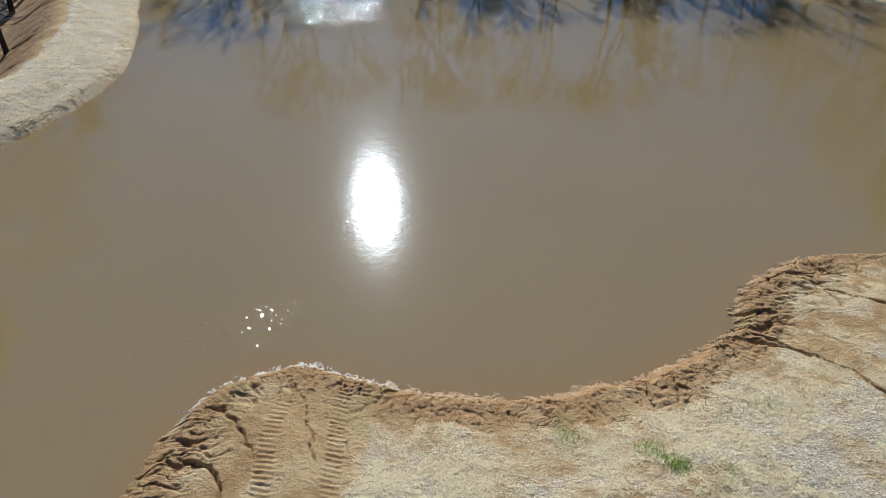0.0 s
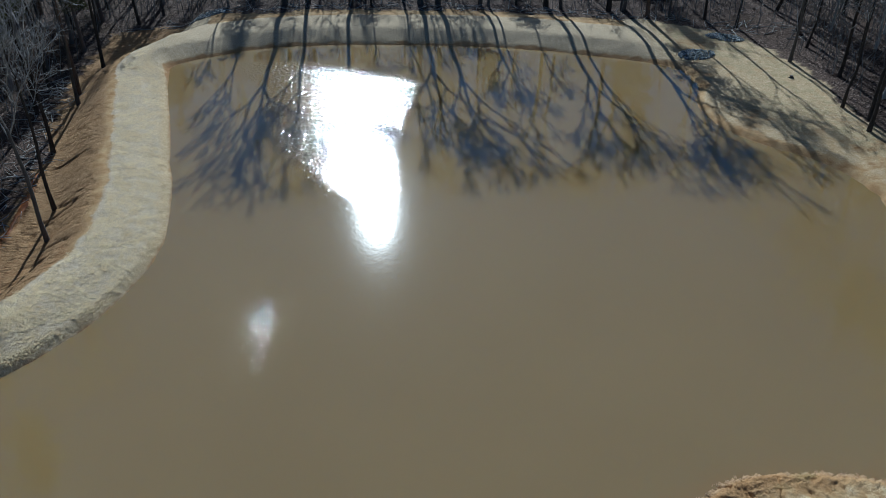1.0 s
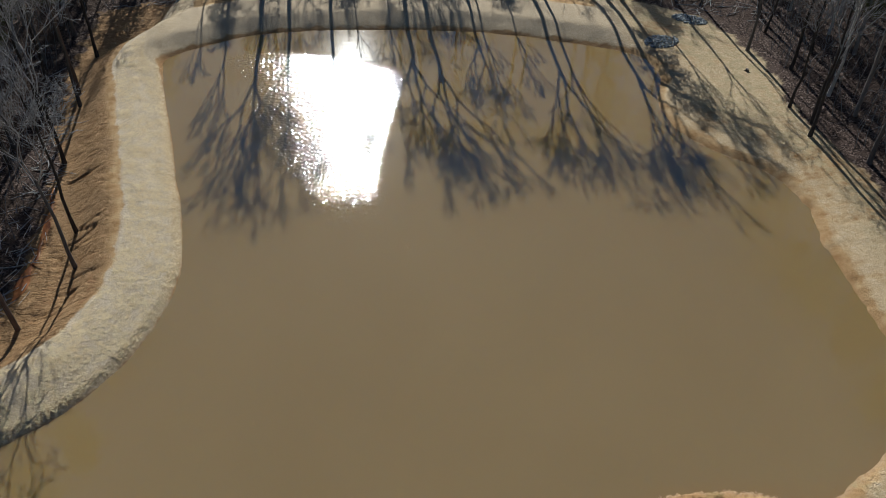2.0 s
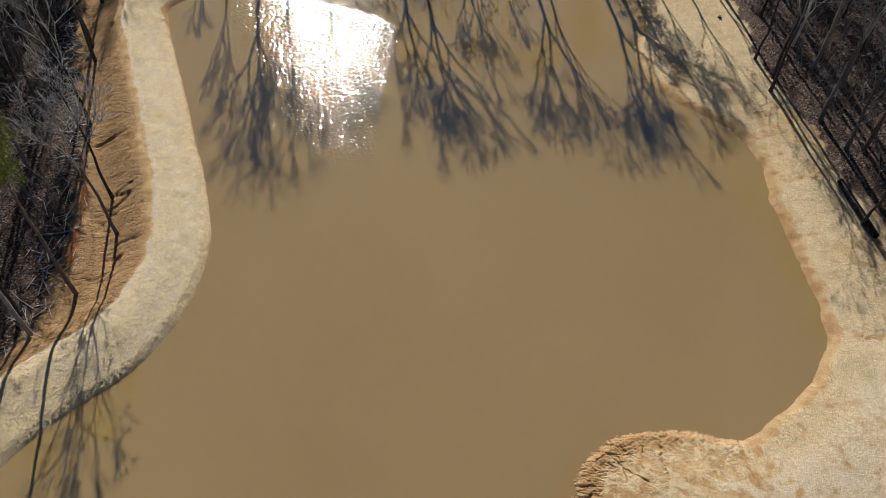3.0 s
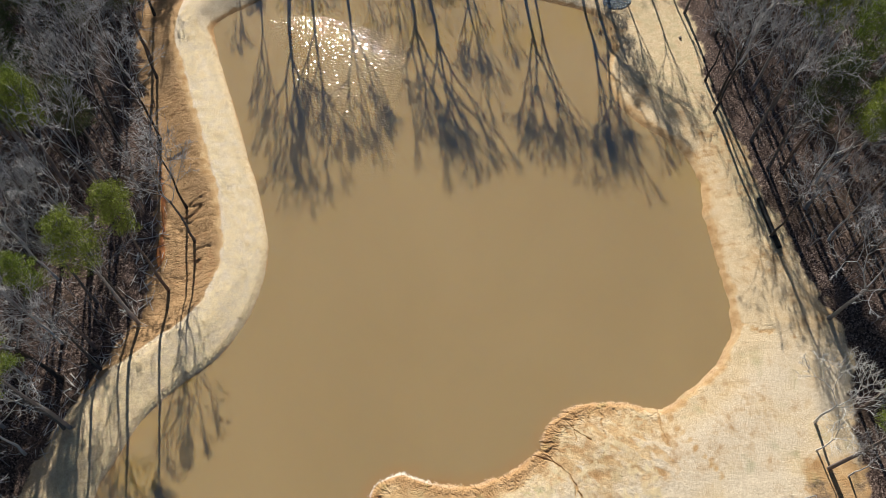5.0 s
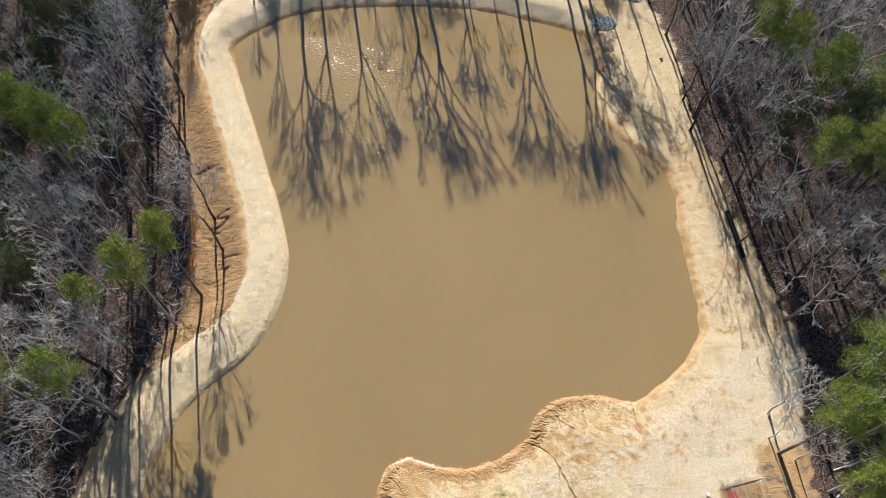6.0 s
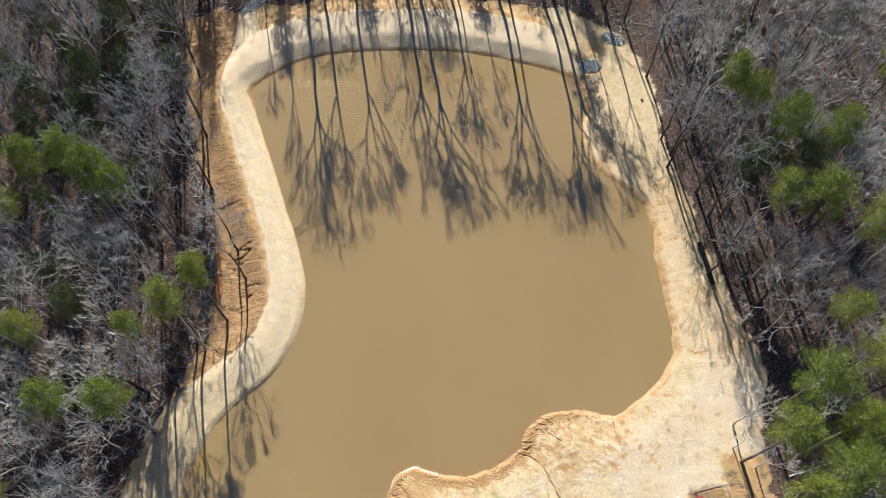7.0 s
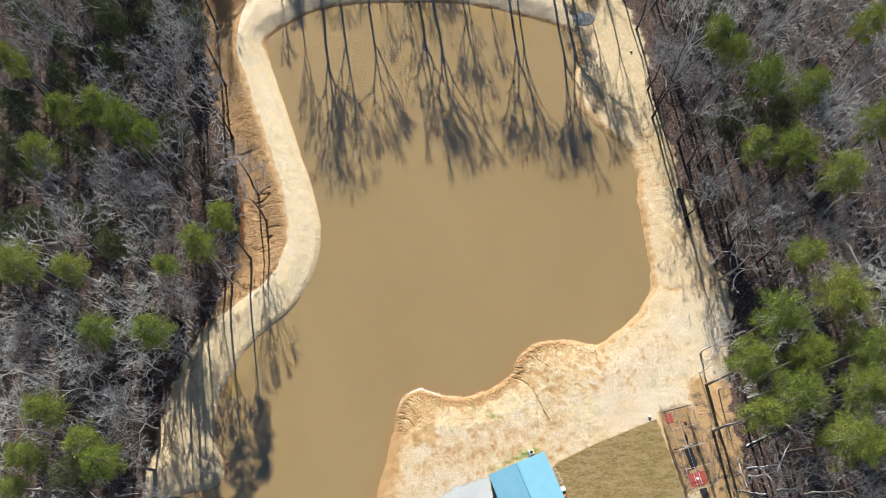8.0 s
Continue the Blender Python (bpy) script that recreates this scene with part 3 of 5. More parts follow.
HOLE = (-12.0, 21.75, 12.0, 26.8)
far_out = [200, 300, 450, 700, 1100, 1800, 3000]
ground_x = np.r_[[-v for v in far_out[::-1]], lines((-140, -46, 2.0), (-44, -36, 0.4), (-36, -18, 0.2), (-18, -12, 0.4), (-12, 24, 0.45), (24, 44, 0.4), (46, 140, 2.0)), far_out]
ground_y = np.r_[[-v for v in far_out[::-1]], lines((-80, 0, 2.0), (0, 12, 0.4), (12, 28, 0.4), (28, 38, 0.3), (38.16, 62, 0.16), (62.4, 66, 0.4), (66.4, 100, 0.4), (102, 180, 2.0)), far_out]
tagged(sheet("ground", ground_x, ground_y, M_GROUND, hole=HOLE), "straw-mulched clay banks and brown leaf litter round a pond", "ground", kind="structure")
bank_x, bank_y = lines((-12, -9, 0.1), (-9, 14.5, 0.045), (14.5, 21.75, 0.09)), lines((12, 13, 0.08), (13, 23.4, 0.036), (23.4, 26.8, 0.07))
bank_x[-1], bank_y[-1] = HOLE[1], HOLE[3]
tagged(sheet("near_bank", bank_x, bank_y, M_GROUND, relief=True), "eroded orange clay bank with cracks, crawler tracks and scattered straw", "bank", kind="structure")


def pond():
    xs, ys = np.arange(-44, 36, 1.0), np.arange(-24, 91, 1.0)
    gx, gy = np.meshgrid(xs, ys)
    x, y = gx.ravel(), gy.ravel()
    d = shore_distance(x, y)[0]
    nx = len(xs)
    i = (np.arange(len(ys) - 1)[:, None] * nx + np.arange(nx - 1)).ravel()
    faces = np.stack([i, i + 1, i + nx + 1, i + nx], 1)
    faces = faces[(d[faces] < 1.6).any(1)]
    me = quick_mesh("pond_water", np.stack([x, y, np.zeros_like(x)], 1), faces)
    wob = vnoise(x, y, 6, 91)
    rim = y + 0.8 * wob + 0.35 * np.maximum(x + 14, 0)
    mid = np.interp(y, [44, 52, 58, 65, 73, 78], [-5.0, -7.0, -8.7, -9.9, -10.8, -13.5])
    half = np.interp(y, [44, 52, 58, 65, 73, 78], [1.5, 4.0, 5.2, 6.4, 8.2, 8.5])
    breeze = (1 - sstep(rim, 77.6, 79.4)) * sstep(y + wob, 43, 74) * (1 - sstep(np.abs(x - mid) + 1.2 * wob, 0.55 * half, 1.15 * half))
    me.attributes.new("breeze", "FLOAT", "POINT").data.foreach_set("value", breeze.astype(np.float32))
    riffle = np.zeros_like(x)
    for cx, cy, r in [(-5.7, 21.4, 2.1), (-9.0, 20.0, 4.2), (-12.6, 28.5, 4.0), (-11.9, 32.5, 4.6), (-10.4, 37.0, 4.4), (-8.7, 40.0, 3.0), (-14.0, 39.4, 2.6), (-4.6, 26.4, 2.0)]:
        riffle = np.maximum(riffle, (0.8 if cy > 28 else 1.0) * (1 - sstep(np.hypot(x - cx, y - cy), 0.2 * r, r)))
    me.attributes.new("riffle", "FLOAT", "POINT").data.foreach_set("value", riffle.astype(np.float32))
    shallow = sstep(d, -0.9, 0.0) * (1 - sstep(y, 19, 30))
    me.attributes.new("shallow", "FLOAT", "POINT").data.foreach_set("value", shallow.astype(np.float32))
    me.materials.append(M_WATER)
    return tagged(new("pond_water", me), "calm silty tan pond water with light ripples", "water", kind="structure")


pond()


# ---- building helpers ----
def part(name, bm, material, parent, label=""):
    me = bpy.data.meshes.new(name)
    bm.to_mesh(me)
    bm.free()
    me.materials.append(material)
    ob = new(name, me)
    ob.parent = parent
    return tagged(ob, label)


def mesh_part(name, me, material, parent, label=""):
    me.materials.append(material)
    ob = new(name, me)
    ob.parent = parent
    return tagged(ob, label)


def box(bm, centre, size, turn=None, bevel=0.0):
    m = Matrix.Translation(centre) @ (turn or Matrix.Identity(4)) @ Matrix.Diagonal((*size, 1))
    made = bmesh.ops.create_cube(bm, size=1, matrix=m)
    if bevel:
        edges = list({e for v in made["verts"] for e in v.link_edges})
        bmesh.ops.bevel(bm, geom=edges, offset=bevel, segments=2, affect="EDGES")


def tubes(segments, sides=3):
    """Tapered tubes for rows of (x0, y0, z0, x1, y1, z1, r0, r1): corners and quads."""
    s = np.asarray(segments, float)
    a, b, ra, rb = s[:, :3], s[:, 3:6], s[:, 6], s[:, 7]
    way = b - a
    way /= np.linalg.norm(way, axis=1, keepdims=True) + 1e-9
    ref = np.where(np.abs(way[:, 2:3]) > 0.8, [[1.0, 0, 0]], [[0, 0, 1.0]])
    u = np.cross(way, ref)
    u /= np.linalg.norm(u, axis=1, keepdims=True) + 1e-9
    v = np.cross(way, u)
    ang = np.arange(sides) * 2 * math.pi / sides
    ring = np.cos(ang)[None, :, None] * u[:, None] + np.sin(ang)[None, :, None] * v[:, None]
    verts = np.concatenate([a[:, None] + ring * ra[:, None, None], b[:, None] + ring * rb[:, None, None]], 1).reshape(-1, 3)
    base = np.arange(len(s))[:, None] * 2 * sides
    k = np.arange(sides)
    quad = np.stack([k, (k + 1) % sides, sides + (k + 1) % sides, sides + k], 1)
    return verts, (base[:, :, None] + quad[None]).reshape(-1, 4)


def chain(points, radii, sides=7):
    """One joined tapered tube along a bent line."""
    p, r = np.asarray(points, float), np.asarray(radii, float)
    way = np.gradient(p, axis=0)
    way /= np.linalg.norm(way, axis=1, keepdims=True) + 1e-9
    ref = np.where(np.abs(way[:1, 2:3]) > 0.8, [[1.0, 0, 0]], [[0, 0, 1.0]])
    u = np.cross(way, ref)
    u /= np.linalg.norm(u, axis=1, keepdims=True) + 1e-9
    v = np.cross(way, u)
    ang = np.arange(sides) * 2 * math.pi / sides
    verts = (p[:, None] + (np.cos(ang)[None, :, None] * u[:, None] + np.sin(ang)[None, :, None] * v[:, None]) * r[:, None, None]).reshape(-1, 3)
    k, base = np.arange(sides), np.arange(len(p) - 1)[:, None] * sides
    quad = np.stack([k, (k + 1) % sides, sides + (k + 1) % sides, sides + k], 1)
    return verts, (base[:, :, None] + quad[None]).reshape(-1, 4)


def chain_of(segments, sides=7):
    s = np.asarray(segments, float)
    return chain(np.r_[s[:, :3], s[-1:, 3:6]], np.r_[s[:, 6], s[-1:, 7]], sides)


def merge(*pieces):
    verts, faces, at = [], [], 0
    for v, f in pieces:
        verts.append(v), faces.append(f + at)
        at += len(v)
    return np.concatenate(verts), np.concatenate(faces)


# ---- trees ----
def grow(rng, tall, reach, levels=3, bole=0.4, limbs=13, lean=(0, 0), thick=0.2, rise=(0.35, 0.95), first=4, top=1.0):
    """Segments of a bare hardwood: the stem and its branches."""
    stem, crown = [], []
    p, n, way = np.zeros(3), 9, np.array([lean[0], lean[1], 1.0])
    way /= np.linalg.norm(way)
    spots = []
    for i in range(n):
        w = way + np.array([*rng.normal(0, 0.05, 2), 0])
        q = p + w / np.linalg.norm(w) * tall / n
        r0, r1 = thick * (1 - 0.9 * i / n) + 0.02, thick * (1 - 0.9 * (i + 1) / n) + 0.02
        stem.append((*p, *q, r0 * (1.35 if i == 0 else 1), r1))
        spots.append((p, q, r1))
        p = q

    def branch(at, way, length, r, level):
        steps = (first, 3, 2, 2)[level - 1]
        q, w = at, way
        for k in range(steps):
            w = w + rng.normal(0, 0.16, 3) + np.array([0, 0, 0.10])
            w /= np.linalg.norm(w)
            e = q + w * length / steps
            crown.append((*q, *e, r * (1 - 0.8 * k / steps), r * (1 - 0.8 * (k + 1) / steps)))
            if level < levels:
                for _ in range(2 if level == 1 else 1):
                    side = rng.normal(0, 1, 3)
                    side -= w * (side @ w)
                    side /= np.linalg.norm(side) + 1e-9
                    branch(q + (e - q) * rng.uniform(0.3, 1), w * 0.75 + side * 0.75, length * rng.uniform(0.4, 0.62), r * 0.5 * (1 - 0.5 * k / steps) + 0.008, level + 1)
            q = e

    for k in range(limbs):
        f = bole + (top - bole) * (k + rng.uniform(0, 0.8)) / limbs
        i = min(int(f * n), n - 1)
        a, b, r = spots[i]
        az = k * 2.4 + rng.uniform(-0.5, 0.5)
        up = rng.uniform(*rise)
        branch(a + (b - a) * (f * n - i), np.array([math.cos(az), math.sin(az), up]) / math.hypot(1, up), reach * (1.15 - 0.6 * (f - bole) / (top - bole)) * rng.uniform(0.75, 1.15), max(0.42 * r, 0.045), 1)
    return np.array(stem), np.array(crown)


def fork_tree(seed, tall, bole=0.42, spread=0.42, thick=0.26, twig=0.03, depth=6, pale=False, fine=0.0):
    """A leafless hardwood whose stem divides again and again into a broom-shaped crown."""
    rng = np.random.default_rng(seed)
    stem, crown = [], []
    p = np.zeros(3)
    for i in range(5):
        q = p + np.array([*rng.normal(0, 0.10, 2), tall * bole / 5])
        stem.append((*p, *q, thick * (1.3 if i == 0 else 1 - 0.08 * i), thick * (1 - 0.08 * (i + 1))))
        p = q
    first = tall * (1 - bole) * 0.27

    def spray(at, way, n, length):
        for _ in range(n):
            w = way + rng.normal(0, 0.3 if fine else 0.45, 3)
            w /= np.linalg.norm(w)
            crown.append((*at, *(at + w * length * rng.uniform(0.5, 1.1)), twig, twig * 0.6))

    def divide(at, way, length, r, level):
        q, w = at, way
        for k in range(2):
            w = w + rng.normal(0, 0.09, 3) + np.array([0, 0, 0.07])
            w /= np.linalg.norm(w)
            e = q + w * length * 0.5
            crown.append((*q, *e, max(r * (1 - 0.12 * k), twig), max(r * (0.88 - 0.12 * k), twig)))
            q = e
        if level >= (3 if fine else 4):
            spray(q, w, 1 if level == 3 else 2, fine or 0.9)
        if level == depth:
            return spray(q, w, 3, fine or 0.8)
        side = np.cross(w, rng.normal(0, 1, 3))
        side /= np.linalg.norm(side) + 1e-9
        a = rng.uniform(0.6, 1.3) * spread
        for sign, share in ((1, rng.uniform(0.62, 0.85)), (-1, rng.uniform(0.72, 0.9))):
            n = w + sign * side * a * (1.25 if share < 0.75 else 0.8)
            divide(q, n / np.linalg.norm(n), length * share, r * (0.58 + 0.2 * share), level + 1)

    turn = rng.uniform(0, 6.28)
    for k in range(3):
        a = turn + k * 2.094 + rng.uniform(-0.3, 0.3)
        w = np.array([math.cos(a) * spread, math.sin(a) * spread, 1.0])
        at = p * (1.0 - 0.06 * k)
        divide(at, w / np.linalg.norm(w), first * rng.uniform(0.9, 1.25), thick * (0.55 if fine else 0.42), 1)
    root = new("bare_tree")
    mesh_part("trunk", quick_mesh("trunk", *chain_of(stem, 7)), M_PALE if pale else M_BARK, root)
    mesh_part("crown", quick_mesh("crown", *tubes(crown, 3)), M_PALE if pale else M_TWIG, root)
    return root


def bare_tree(seed, tall, reach, limbs=13, bole=0.4, thick=0.2, lean=(0, 0), levels=3, pale=False, rise=(0.4, 1.3), twig=0.022, first=4, top=1.0):
    rng = np.random.default_rng(seed)
    stem, crown = grow(rng, tall, reach, levels, bole, limbs, lean, thick, rise, first, top)
    crown[:, 6:] = np.maximum(crown[:, 6:], twig)
    root = new("bare_tree")
    mesh_part("trunk", quick_mesh("trunk", *chain_of(stem, 7)), M_PALE if pale else M_BARK, root)
    mesh_part("crown", quick_mesh("crown", *tubes(crown, 3)), M_PALE if pale else M_TWIG, root)
    return root


def pine(seed, tall, spread, crown_from=0.62, needles=None, bark=None, name="pine_tree"):
    """A tall pine: bare bole, a dome of boughs, and dense clumps of needles along and at the end of each bough."""
    rng = np.random.default_rng(seed)
    wood = []
    p = np.zeros(3)
    for i in range(8):
        q = p + np.array([*rng.normal(0, 0.07, 2), tall / 8])
        wood.append((*p, *q, 0.21 * (1 - 0.11 * i), 0.21 * (1 - 0.11 * (i + 1))))
        p = q
    arms, clumps = [], []
    n = int(20 + 11 * spread)
    for k in range(n):
        u = ((k + rng.uniform(0, 1)) / n) ** 0.85
        f = crown_from + (0.985 - crown_from) * u
        az = k * 2.4 + rng.uniform(-0.5, 0.5)
        dome = math.sqrt(max(1 - u ** 2.4, 0.03)) * (0.55 + 0.45 * min(u / 0.3, 1))
        length = max(spread * dome * rng.uniform(0.5, 1.1), 0.35)
        a = np.array([0, 0, f * tall])
        w = np.array([math.cos(az), math.sin(az), 0.05 + 0.55 * u])
        w /= np.linalg.norm(w)
        b = a + w * length
        arms.append((*a, *b, 0.05, 0.015))
        for s in ((1.0,) if length < 0.9 else (1.0, 0.62) if length < 2.2 else (1.0, 0.74, 0.46)):
            clumps.append((*(a + (b - a) * s + rng.normal(0, 0.22, 3) * (1, 1, 0.6)), rng.uniform(0.26, 0.46) * (0.8 + 0.06 * spread)))
    clumps = np.array(clumps)
    blades = 120
    c = np.repeat(clumps[:, :3], blades, 0)
    size = np.repeat(clumps[:, 3:], blades, 0)
    off = rng.normal(0, 1, c.shape)
    off *= np.minimum(1.0, 1.5 / (np.linalg.norm(off, axis=1, keepdims=True) + 1e-9))
    c = c + off * size * (1, 1, 0.62)
    w = off * 0.8 + rng.normal(0, 0.6, c.shape) + (0, 0, 0.6)
    w /= np.linalg.norm(w, axis=1, keepdims=True)
    side = np.cross(w, rng.normal(0, 1, c.shape))
    side /= np.linalg.norm(side, axis=1, keepdims=True)
    ln = rng.uniform(0.12, 0.27, (len(c), 1))
    verts = np.stack([c - side * 0.03, c + side * 0.03, c + w * ln + side * 0.014], 1).reshape(-1, 3)
    faces = np.arange(len(verts)).reshape(-1, 3)
    root = new(name)
    mesh_part("trunk", quick_mesh("trunk", *chain_of(wood, 7)), bark or M_PINEBARK, root)
    mesh_part("branchwork", quick_mesh("branchwork", *tubes(arms, 3)), bark or M_PINEBARK, root)
    mesh_part("foliage", quick_mesh("foliage", verts, faces), needles or M_NEEDLE, root)
    return root


def stand(root, x, y, turn, size=1.0, lean=(0.0, 0.0)):
    """Sets a tree on the ground, its foot a little sunk."""
    root.matrix_basis = pose(x, y, height_at(x, y) - 0.08, lean[0], lean[1], turn) @ Matrix.Diagonal((size, size, size, 1))
    return root


def plant(kind, x, y, turn, size=1.0, lean=(0.0, 0.0), used=set()):
    """The first of a kind is set up itself, the others are copies."""
    if kind.name not in used:
        used.add(kind.name)
        return stand(kind, x, y, turn, size, lean)
    other = copy_thing(kind, Matrix.Identity(4))
    other.scale = (1, 1, 1)
    return stand(other, x, y, turn, size, lean)


rng = np.random.default_rng(7)
HARDWOODS = [
    tagged(fork_tree(11, 21, 0.50, 0.45, 0.22, 0.022), "tall leafless hardwood with grey twigs in the woods", "tree", "bare hardwoods"),
    tagged(bare_tree(12, 19, 4.4, 12, 0.48, 0.17), "slender leafless hardwood with grey twigs in the woods", "tree", "bare hardwoods"),
    tagged(fork_tree(13, 22, 0.46, 0.52, 0.26, 0.022), "broad leafless hardwood with a spreading grey crown", "tree", "bare hardwoods"),
    tagged(bare_tree(14, 17, 3.8, 11, 0.45, 0.14), "young leafless hardwood with thin grey branches", "tree", "bare hardwoods"),
    tagged(fork_tree(15, 20, 0.52, 0.40, 0.2, 0.022), "leafless hardwood with upswept grey branches", "tree", "bare hardwoods"),
    tagged(bare_tree(16, 15, 4.4, 11, 0.30, 0.13), "short leafless hardwood with a twiggy crown", "tree", "bare hardwoods"),
]
VASES = [
    tagged(fork_tree(51, 21, 0.56, 0.38, 0.28, 0.021, fine=1.4), "tall leafless hardwood with upswept branches at the bank", "tree", "bank trees"),
    tagged(fork_tree(58, 21, 0.60, 0.34, 0.25, 0.021, fine=1.4), "tall leafless hardwood with a narrow crown at the bank", "tree", "bank trees"),
    tagged(fork_tree(53, 21, 0.60, 0.30, 0.18, 0.021, 5, fine=1.3), "slender leafless hardwood at the bank", "tree", "bank trees"),
]
PALE_TREES = [
    tagged(fork_tree(21, 15, 0.46, 0.56, 0.17, 0.02, 6, pale=True), "bleached leafless tree with whitish branches", "tree", "pale bare trees"),
    tagged(fork_tree(22, 18, 0.5, 0.48, 0.17, 0.02, 6, pale=True), "pale-barked leafless tree with whitish twigs", "tree", "pale bare trees"),
]
PINE_SPREAD = (1.4, 2.1, 2.6, 3.2, 3.8, 4.5)
PINES = [
    tagged(pine(31, 20.5, 1.4, 0.72), "slim pine with a small green crown", "tree", "pines"),
    tagged(pine(32, 20.5, 2.1, 0.68), "tall pine with a bright green rounded crown", "tree", "pines"),
    tagged(pine(33, 21, 2.6, 0.66), "pine with a full yellow-green crown", "tree", "pines"),
    tagged(pine(34, 21, 3.2, 0.66), "broad pine with dense green foliage", "tree", "pines"),
    tagged(pine(35, 21.5, 3.8, 0.66), "large pine with a wide domed green crown", "tree", "pines"),
    tagged(pine(36, 21.5, 4.5, 0.66), "very broad pine with a clumped green crown", "tree", "pines"),
]
OLIVES = [
    tagged(pine(37, 17, 2.2, 0.55, M_CEDAR, name="pine_tree"), "dull olive-green pine among bare trees", "tree", "olive pines"),
    tagged(pine(38, 18, 3.2, 0.55, M_CEDAR, name="pine_tree"), "broad olive-green pine among bare trees", "tree", "olive pines"),
]
CEDARS = [tagged(pine(41, 12, 1.9, 0.3, M_CEDAR, name="cedar_tree"), "dark olive-green cedar among bare trees", "tree", "cedars")]

taken = []


def free_spot(x, y, gap):
    return all((x - a) ** 2 + (y - b) ** 2 > gap * gap for a, b in taken)


# the row of trees at the far bank, whose shadows lie on the water: x, y, kind, height in metres, lean
FAR_ROW = [(-36.4, 101, 2, 20, 0), (-27.0, 97.5, 2, 14, 0), (-24.0, 98, 2, 21.5, -1), (-20.2, 98, 0, 27, -2), (-17.5, 99, 1, 25, 0), (-12.1, 98, 1, 24, 0),
           (-9.6, 97.5, 2, 14, 0), (-3.6, 98, 0, 26, -5), (-1.5, 97.5, 0, 26, 3), (-5.8, 99, 2, 16, 0), (3.6, 97.5, 1, 20, 6), (4.6, 97, 2, 18, 7), (8.0, 98, 2, 17, 3),
           (11.5, 97, 1, 25.5, 4), (13.2, 96, 2, 24, 3), (18.8, 95.5, 1, 25, 1), (20.5, 95.5, 0, 26, 2), (25.0, 91.5, 2, 17, 2), (28.8, 90.5, 2, 19, 2), (31.6, 88, 2, 18, 1)]
BASE_TALL = (21, 19, 22, 17, 20, 15)
for x, y, k, tall, lean in FAR_ROW:
    plant(VASES[k], x, y, rng.uniform(0, 360), tall / 22.8, (0, lean))
    taken.append((x, y))
# trees at the toe of the dam and along the east edge
EDGE = [(-28.6, 50.3, 1, 15), (-27.2, 45.9, 4, 16), (-34.9, 30.7, 3, 17), (-34.7, 70.0, 1, 17), (-36.8, 81.6, 0, 18), (-33.6, 38.1, 4, 16), (-37.0, 24.4, 2, 18), (-33.2, 60.6, 0, 17), (-41.4, 16.2, 1, 18), (-37.0, 5.2, 4, 15),
        (34.1, 60.4, 4, 17), (34.0, 65.4, 3, 15), (35.1, 62.6, 1, 17), (36.8, 43.0, 3, 15), (33.6, 77.0, 1, 17), (42.9, 38.3, 1, 17), (38.6, 52.0, 1, 18), (37.6, 56.0, 0, 19), (40.5, 33.0, 2, 18)]
for x, y, k, tall in EDGE:
    plant(HARDWOODS[k], x, y, rng.uniform(0, 360), tall / BASE_TALL[k])
    taken.append((x, y))
for x, y, k, tall in [(36.1, 22.1, 0, 12), (35.5, 19.4, 1, 8), (37.8, 16.8, 1, 9), (40.0, 5.0, 0, 12), (43.5, 3.0, 1, 13), (55.0, 30.0, 0, 15), (-45.0, 11.0, 0, 15), (-49.5, 20.0, 1, 16), (-41.5, 15.0, 0, 13), (-53.0, 27.0, 1, 15), (-45.5, 45.0, 0, 14),
                      (-47.5, 4.5, 0, 15), (-56.5, 14.5, 1, 16), (-51.0, 0.5, 0, 14), (-59.0, 22.5, 1, 16), (-60.5, 5.5, 0, 15), (-49.0, 12.5, 1, 14), (-57.0, 29.5, 0, 14), (-43.0, 30.5, 1, 15),
                      (40.3, 71.0, 1, 17), (52.0, 80.0, 0, 15), (58.0, 71.0, 1, 17), (46.0, 84.0, 1, 17), (63.0, 84.0, 0, 15), (69.0, 75.0, 1, 17), (57.0, 89.0, 1, 16), (65.0, 62.0, 0, 15), (50.0, 69.0, 1, 16), (71.0, 60.0, 1, 16), (59.0, 38.0, 0, 14), (56.5, 47.0, 1, 15)]:
    plant(PALE_TREES[k], x, y, rng.uniform(0, 360), tall / (15, 18)[k])
    taken.append((x, y))
PINE_SPOTS_WEST = [(-52.3, 56.8, 2), (-47.0, 57.0, 2), (-43.2, 54.2, 3), (-39.8, 52.0, 1), (-54.6, 50.5, 3), (-60.0, 64.7, 1), (-29.5, 40.0, 1), (-32.2, 36.2, 2), (-36.3, 33.5, 0), (-48.8, 33.6, 1), (-55.0, 34.1, 3), (-44.0, 25.3, 2), (-36.3, 24.3, 2), (-49.7, 15.7, 2), (-51.3, 10.2, 2), (-44.3, 11.8, 1), (-41.0, 9.1, 2), (-52.2, 6.7, 0)]
PINE_SPOTS_EAST = [(39.6, 63.8, 1), (41.1, 60.5, 2), (44.2, 55.8, 3), (50.2, 54.2, 2), (41.5, 46.4, 1), (46.6, 45.4, 4), (51.9, 41.4, 3), (60.5, 63.8, 2), (58.3, 48.7, 3), (46.1, 31.0, 1), (40.6, 23.1, 4), (48.4, 25.0, 5), (36.2, 17.6, 3), (43.5, 18.0, 3), (40.6, 13.3, 4), (50.6, 18.4, 4), (48.8, 13.7, 3), (45.6, 7.8, 4), (49.1, 7.0, 1), (36.1, 11.2, 2)]
